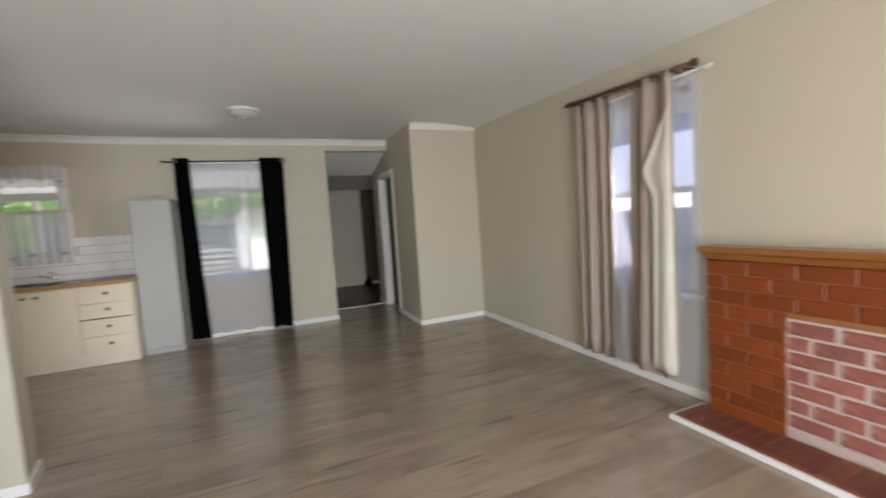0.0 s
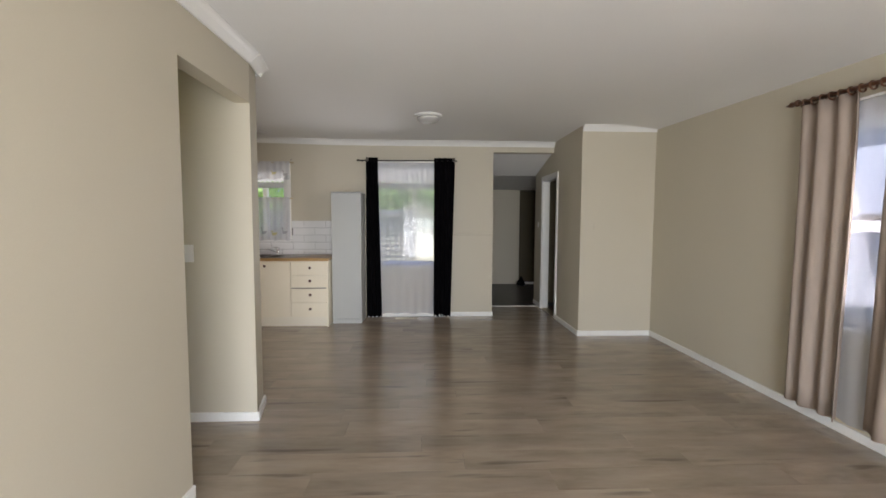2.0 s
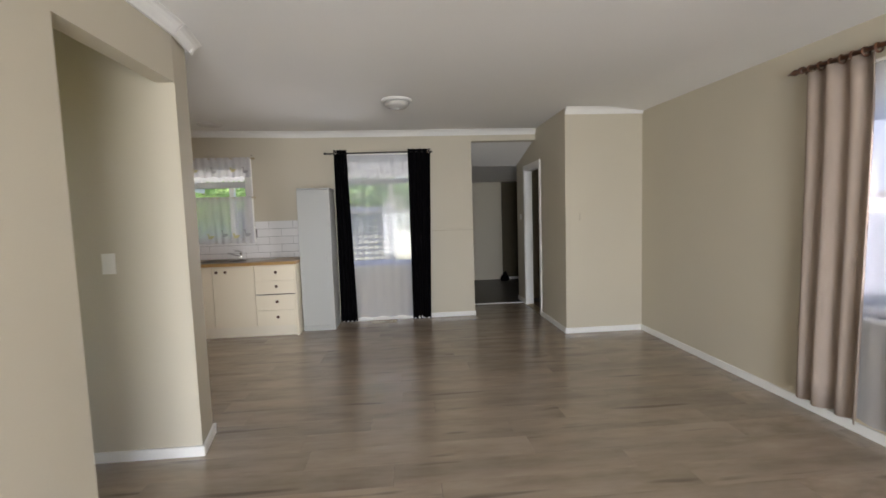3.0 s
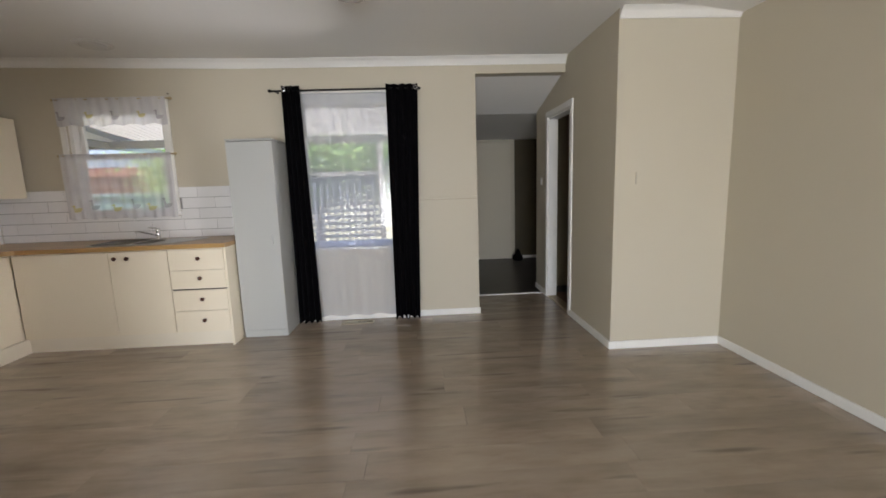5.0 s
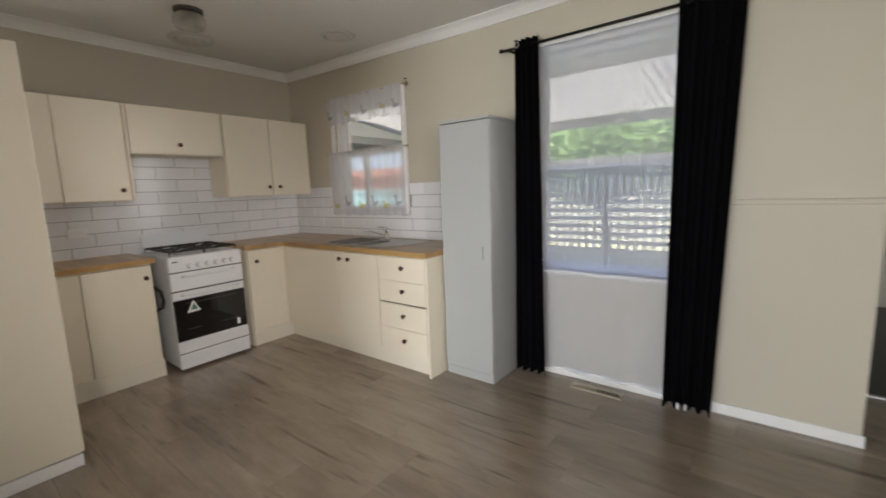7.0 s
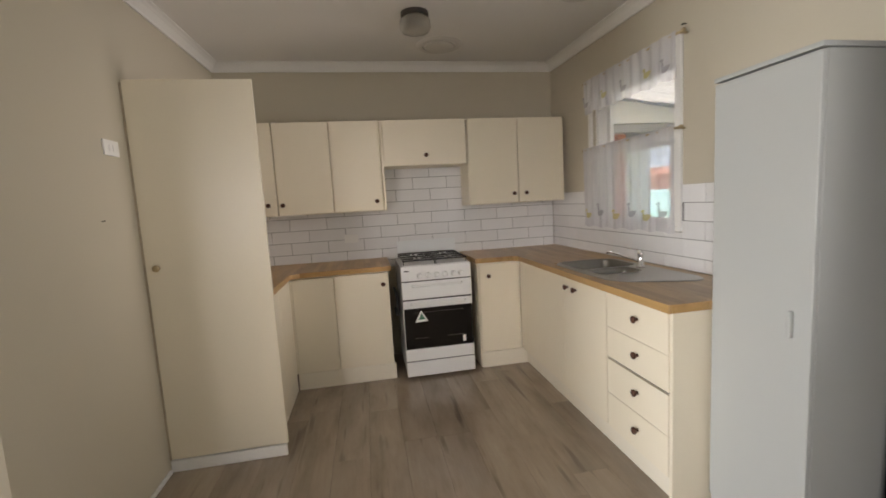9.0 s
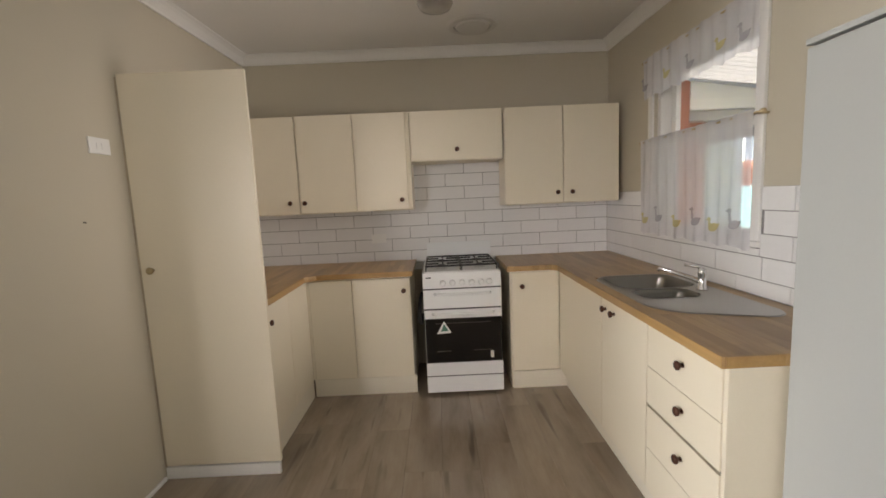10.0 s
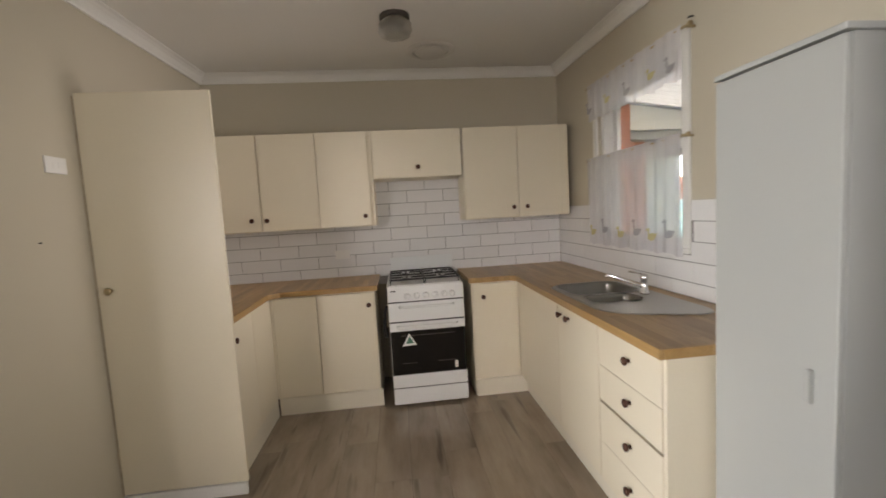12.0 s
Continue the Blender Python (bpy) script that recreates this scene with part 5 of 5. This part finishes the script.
eave = thing("eave", (-0.4, 6.6, 2.21), "white-lined eave overhanging the kitchen wall", "eave", kind="structure")
part("soffit", box((-1.65, NORTH + 0.162, 2.215), (0.85, 6.90, 2.228)), FENCEPAINT, eave)
part("fascia", box((-1.65, 6.90, 2.20), (0.85, 6.93, 2.36), 0.004), FENCEPAINT, eave)

trellis = thing("lattice_screen", (-1.9, 9.75, -0.26), "weathered pale grey lattice screen past the patio's edge", "lattice")
LX0, LX1, LZ0, LZ1 = -3.55, -0.27, -0.22, 1.53
part("rail", box((LX0, 9.730, LZ1), (LX1, 9.785, LZ1 + 0.075), 0.004), LATTICE, trellis)
part("rail", box((LX0, 9.730, LZ0 - 0.045), (LX1, 9.785, LZ0 + 0.03), 0.004), LATTICE, trellis)
up = mesh_of(box((-0.027, -0.004, LZ0), (0.027, 0.004, LZ1)), LATTICE, "slat")
across = mesh_of(box((LX0, -0.004, -0.027), (LX1, 0.004, 0.027)), LATTICE, "cross_slat")
for k in range(28):
    piece("slat", up, (LX0 + 0.05 + 0.118 * k, 9.752, 0), trellis)
for k in range(15):
    piece("slat", across, (0, 9.762, LZ0 + 0.06 + 0.118 * k), trellis)


def leafy(name, at, size, count, seed, label, trunk=True):
    """A shrub or small tree: trunk, limbs, and a crown of many small leaves."""
    rnd = random.Random(seed)
    t = thing(name, at, label, "tree" if trunk else "shrub", "garden greenery")
    cx, cy, cz = at
    sx, sy, sz = size
    limbs = bmesh.new()
    base = cz + sz * 0.35
    tube([(cx, cy, cz - 0.02), (cx + 0.04, cy, cz + sz * 0.2), (cx - 0.02, cy + 0.03, base), (cx, cy, cz + sz * 0.7)], 0.06, 8, limbs)
    tips = []
    for k in range(9):
        a = 2 * math.pi * k / 9 + rnd.uniform(-0.3, 0.3)
        r = rnd.uniform(0.45, 0.85)
        tip = (cx + sx * r * math.cos(a), cy + sy * r * math.sin(a), cz + sz * rnd.uniform(0.6, 0.95))
        tips.append(tip)
        tube([(cx, cy, base - 0.1), ((cx + tip[0]) / 2, (cy + tip[1]) / 2, (base + tip[2]) / 2 + 0.1), tip], 0.022, 6, limbs)
    part("trunk", limbs, BARK, t)
    verts, faces = [], []
    lumps = tips + [(cx + rnd.uniform(-0.5, 0.5) * sx, cy + rnd.uniform(-0.5, 0.5) * sy, cz + sz * rnd.uniform(0.55, 1.0)) for _ in range(14)]
    for k in range(count):
        lx, ly, lz = rnd.choice(lumps)
        p = Vector((lx + rnd.gauss(0, 0.28) * sx * 0.6, ly + rnd.gauss(0, 0.28) * sy * 0.6, max(cz + 1.45 + rnd.uniform(-0.25, 0.25), lz + rnd.gauss(0, 0.16) * sz)))
        d = Vector((rnd.uniform(-1, 1), rnd.uniform(-1, 1), rnd.uniform(-0.6, 0.6))).normalized()
        s = d.orthogonal().normalized()
        l = rnd.uniform(0.05, 0.11)
        up_ = d.cross(s) * 0.02
        i = len(verts)
        verts += [tuple(p), tuple(p + d * l * 0.5 + s * l * 0.28 + up_), tuple(p + d * l), tuple(p + d * l * 0.5 - s * l * 0.28 + up_)]
        faces.append((i, i + 1, i + 2, i + 3))
    me = bpy.data.meshes.new("crown")
    me.from_pydata([tuple(Vector(v) - BASE[t]) for v in verts], [], faces)
    me.materials.append(LEAF)
    ob = new("crown", me)
    ob.parent = t
    return t


leafy("garden_tree", (-1.9, 11.6, -0.26), (1.7, 1.2, 2.9), 22000, 2, "leafy green garden tree beyond the lattice")
leafy("garden_tree", (0.4, 12.2, -0.26), (1.6, 1.2, 2.7), 20000, 3, "leafy green garden tree by the fence")
leafy("garden_tree", (-4.2, 12.0, -0.26), (1.8, 1.2, 3.0), 17000, 5, "tall leafy garden tree beyond the patio")
fence = thing("boundary_fence", (0, 14.0, -0.26), "tall pale metal boundary fence behind the garden", "fence")
fmesh = mesh_of(box((-0.40, -0.015, 0), (0.40, 0.015, 1.75), 0.006, seg=1), FENCEPAINT, "fence_panel")
for k in range(24):
    piece("panel", fmesh, (-9.6 + 0.81 * k, 14.0, -0.26), fence)

solid("verandah_roof", box((2.92, -2.0, 2.34), (4.7, 6.0, 2.40)), FENCEPAINT, "white-lined verandah roof beside the lounge", "verandah roof", kind="structure")
side = thing("side_fence", (5.6, 2.4, -0.26), "grey paling fence beyond the lounge window", "fence")
pal = mesh_of(box((-0.010, -0.046, 0), (0.010, 0.046, 1.7), 0.003, seg=1), PALING, "paling")
for k in range(70):
    piece("paling", pal, (5.6, -1.2 + 0.098 * k, -0.26), side)

# the porch beside the patio, seen through the kitchen window
porch = thing("side_porch", (-5.2, 8.2, -0.26), "white-eaved porch with a red brick pier beside the patio", "porch")
part("fascia", box((-4.44, 7.225, 2.14), (-4.40, 10.4, 2.46), 0.006), FENCEPAINT, porch, "white painted fascia board")
part("gutter_beam", box((-4.50, 6.40, 2.04), (-4.441, 10.4, 2.13), 0.005), BEAM, porch)
part("roof", box((-8.0, 6.40, 2.47), (-4.36, 10.4, 2.52), 0.005), FENCEPAINT, porch)
part("back_wall", box((-8.0, 6.25, -0.26), (-4.40, 6.39, 2.46)), REDBRICK, porch)
part("end_wall", box((-8.1, 6.40, -0.26), (-8.0, 10.4, 2.46)), FENCEPAINT, porch)
for k in range(26):
    for h in range(2):
        y = 7.26 + 0.118 * h if k % 2 else 7.30 + 0.118 * h
        part("brick", box((-4.56, y - 0.055 if k % 2 else y - 0.095, -0.26 + 0.088 * k), (-4.45, y + 0.055 if k % 2 else y + 0.015, -0.26 + 0.088 * k + 0.078)), REDBRICK, porch)
part("pier_face", box((-4.44, 7.115, 1.40), (-4.385, 7.222, 2.46), 0.004), REDBRICK, porch)
part("pier_core", box((-4.545, 7.212, -0.26), (-4.465, 7.425, 2.04)), PALEMORTAR, porch)
# added wall that tones down the bright sky in the kitchen window
screen_n = thing("sky_screen_house", (-9.5, 17.0, -0.26), "pale blue house wall added beyond the back fence to hide bright sky", "house")
part("wall", box((-17.0, 17.0, -0.26), (-2.0, 17.3, 3.4)), RENDER, screen_n)
part("roof", prism([(-17.4, 16.6), (-1.6, 16.6), (-1.6, 18.5), (-17.4, 18.5)], 3.4, 3.9, 0.02), BEAM, screen_n)
sidefence = thing("teal_fence", (-6.0, 11.2, -0.26), "pale teal metal fence beyond the porch", "fence")
tpanel = mesh_of(box((-0.30, -0.012, 0), (0.30, 0.012, 1.55), 0.006, seg=1), TEAL, "teal_panel")
for k in range(14):
    piece("panel", tpanel, (-11.2 + 0.61 * k, 11.2, -0.26), sidefence)
part("capping", box((-11.5, 11.17, 1.29), (-2.95, 11.23, 1.34), 0.004), TEAL, sidefence)
# added wall that covers the bright sky behind the lounge window
screen_e = thing("sky_screen_house", (7.6, 2.4, -0.26), "blue-grey house wall added beyond the side fence to hide bright sky", "house")
part("wall", box((7.4, -4.0, -0.26), (7.6, 9.0, 3.0)), BLUEWALL, screen_e)
part("roof", prism([(7.1, -4.3), (9.0, -4.3), (9.0, 9.3), (7.1, 9.3)], 3.0, 3.35, 0.02), BEAM, screen_e)
shed = thing("brick_shed", (-7.0, 12.6, -0.26), "red brick shed with pink tiled roof beyond the fence", "shed")
part("wall", box((-11.0, 12.4, -0.26), (-4.9, 12.6, 1.75)), REDBRICK, shed)
part("roof", prism([(-11.2, 12.2), (-4.7, 12.2), (-4.7, 12.9), (-11.2, 12.9)], 1.75, 1.95), REDBRICK, shed)

# ---- laminate planks, last ----
floor = thing("floor", (0, 2, 0), "grey-brown oak laminate plank floor", "floor", kind="structure")
part("underlay", box((LEFT - 0.06, SOUTH - 0.02, -0.12), (RIGHT + 0.02, NORTH + 0.02, -0.012)), GAP, floor)
part("underlay", box((WEST - 0.02, 1.80, -0.12), (LEFT - 0.06, NORTH + 0.02, -0.012)), GAP, floor)
part("underlay", box((0.965, NORTH + 0.02, -0.12), (SIDE + 0.02, 6.70, -0.012)), GAP, floor)
PW, PL = 0.192, 1.28
plank_mesh = mesh_of(box((-0.5, -PW / 2 + 0.0005, -0.012), (0.5, PW / 2 - 0.0005, 0.0), 0.0), PLANK, "plank")
rnd = random.Random(9)
y = SOUTH
while y < 6.69:
    y1 = min(y + PW, 6.70)
    bands = []
    if y < NORTH:
        bands.append((y, min(y1, NORTH), WEST if y1 > 1.82 else LEFT - 0.05, RIGHT))
    if y1 > NORTH:
        bands.append((max(y, NORTH), y1, 0.965, SIDE))
    offset = PL * rnd.random()
    for lo, hi, x_lo, x_hi in bands:
        x = WEST - offset
        while x < x_hi:
            a, e = max(x, x_lo), min(x + PL, x_hi)
            if e - a > 0.03 and hi - lo > 0.01:
                piece("plank", plank_mesh, ((a + e) / 2, (lo + hi) / 2, 0.0), floor, (e - a - 0.0010, (hi - lo) / PW, 1))
            x += PL
    y += PW

# ---- splashback tiles, last ----
TW, TH, TT = 0.300, 0.100, 0.008
tile_mesh = mesh_of(box((-0.5, 0.0, -0.5), (0.5, TT, 0.5)), TILE, "tile")


def tile_run(parent, wall, a0, a1, z0, z1, origin, holes=()):
    """Tiles in half bond on the 'north' or 'west' wall between a0 and a1."""
    k = 0
    z = z1
    while z - 0.02 > z0:
        lo = max(z0, z - TH)
        a = origin + (TW / 2 if k % 2 else 0.0) - 12 * TW
        while a < a1:
            p, q = max(a, a0), min(a + TW, a1)
            spans = [(p, q, lo, z)]
            for h in holes:
                out = []
                for (s, e, f, g) in spans:
                    if e <= h[0] or s >= h[1] or g <= h[2] or f >= h[3]:
                        out.append((s, e, f, g))
                        continue
                    if s < h[0]:
                        out.append((s, h[0], f, g))
                    if e > h[1]:
                        out.append((h[1], e, f, g))
                    m0, m1 = max(s, h[0]), min(e, h[1])
                    if f < h[2]:
                        out.append((m0, m1, f, h[2]))
                    if g > h[3]:
                        out.append((m0, m1, h[3], g))
                spans = out
            for s, e, f, g in spans:
                if e - s > 0.02 and g - f > 0.012:
                    if wall == "north":
                        ob = piece("tile", tile_mesh, ((s + e) / 2, NORTH - 0.003 - TT, (f + g) / 2), parent, (e - s - 0.004, 1, g - f - 0.004))
                    else:
                        ob = piece("tile", tile_mesh, (WEST + 0.003 + TT, (s + e) / 2, (f + g) / 2), parent, (e - s - 0.004, 1, g - f - 0.004))
                        ob.rotation_euler = (0, 0, radians(90))
            a += TW
        z -= TH
        k += 1


splash_n = thing("splashback", (-2.3, NORTH, 1.1), "white glazed brick-bond tiles behind the sink", "splashback", kind="structure")
part("grout", wall_with_holes("y", NORTH - 0.0075, NORTH - 0.0005, WEST + 0.009, -1.206, CT, 1.359, [(KWIN[0] - 0.055, KWIN[1] + 0.055, 1.095, 1.359)]), GROUT, splash_n)
tile_run(splash_n, "north", WEST + 0.012, -1.206, CT + 0.002, 1.360, -1.978, [(KWIN[0] - 0.055, KWIN[1] + 0.055, 1.095, 2.3)])
splash_w = thing("splashback", (WEST, 4.5, 1.1), "white glazed brick-bond tiles behind the stove", "splashback", kind="structure")
part("grout", box((WEST + 0.0005, KSOUTH + 0.001, 0.80), (WEST + 0.0075, NORTH - 0.0105, 1.662)), GROUT, splash_w)
tile_run(splash_w, "west", KSOUTH + 0.002, NORTH - 0.012, 0.80, 1.662, 4.568)
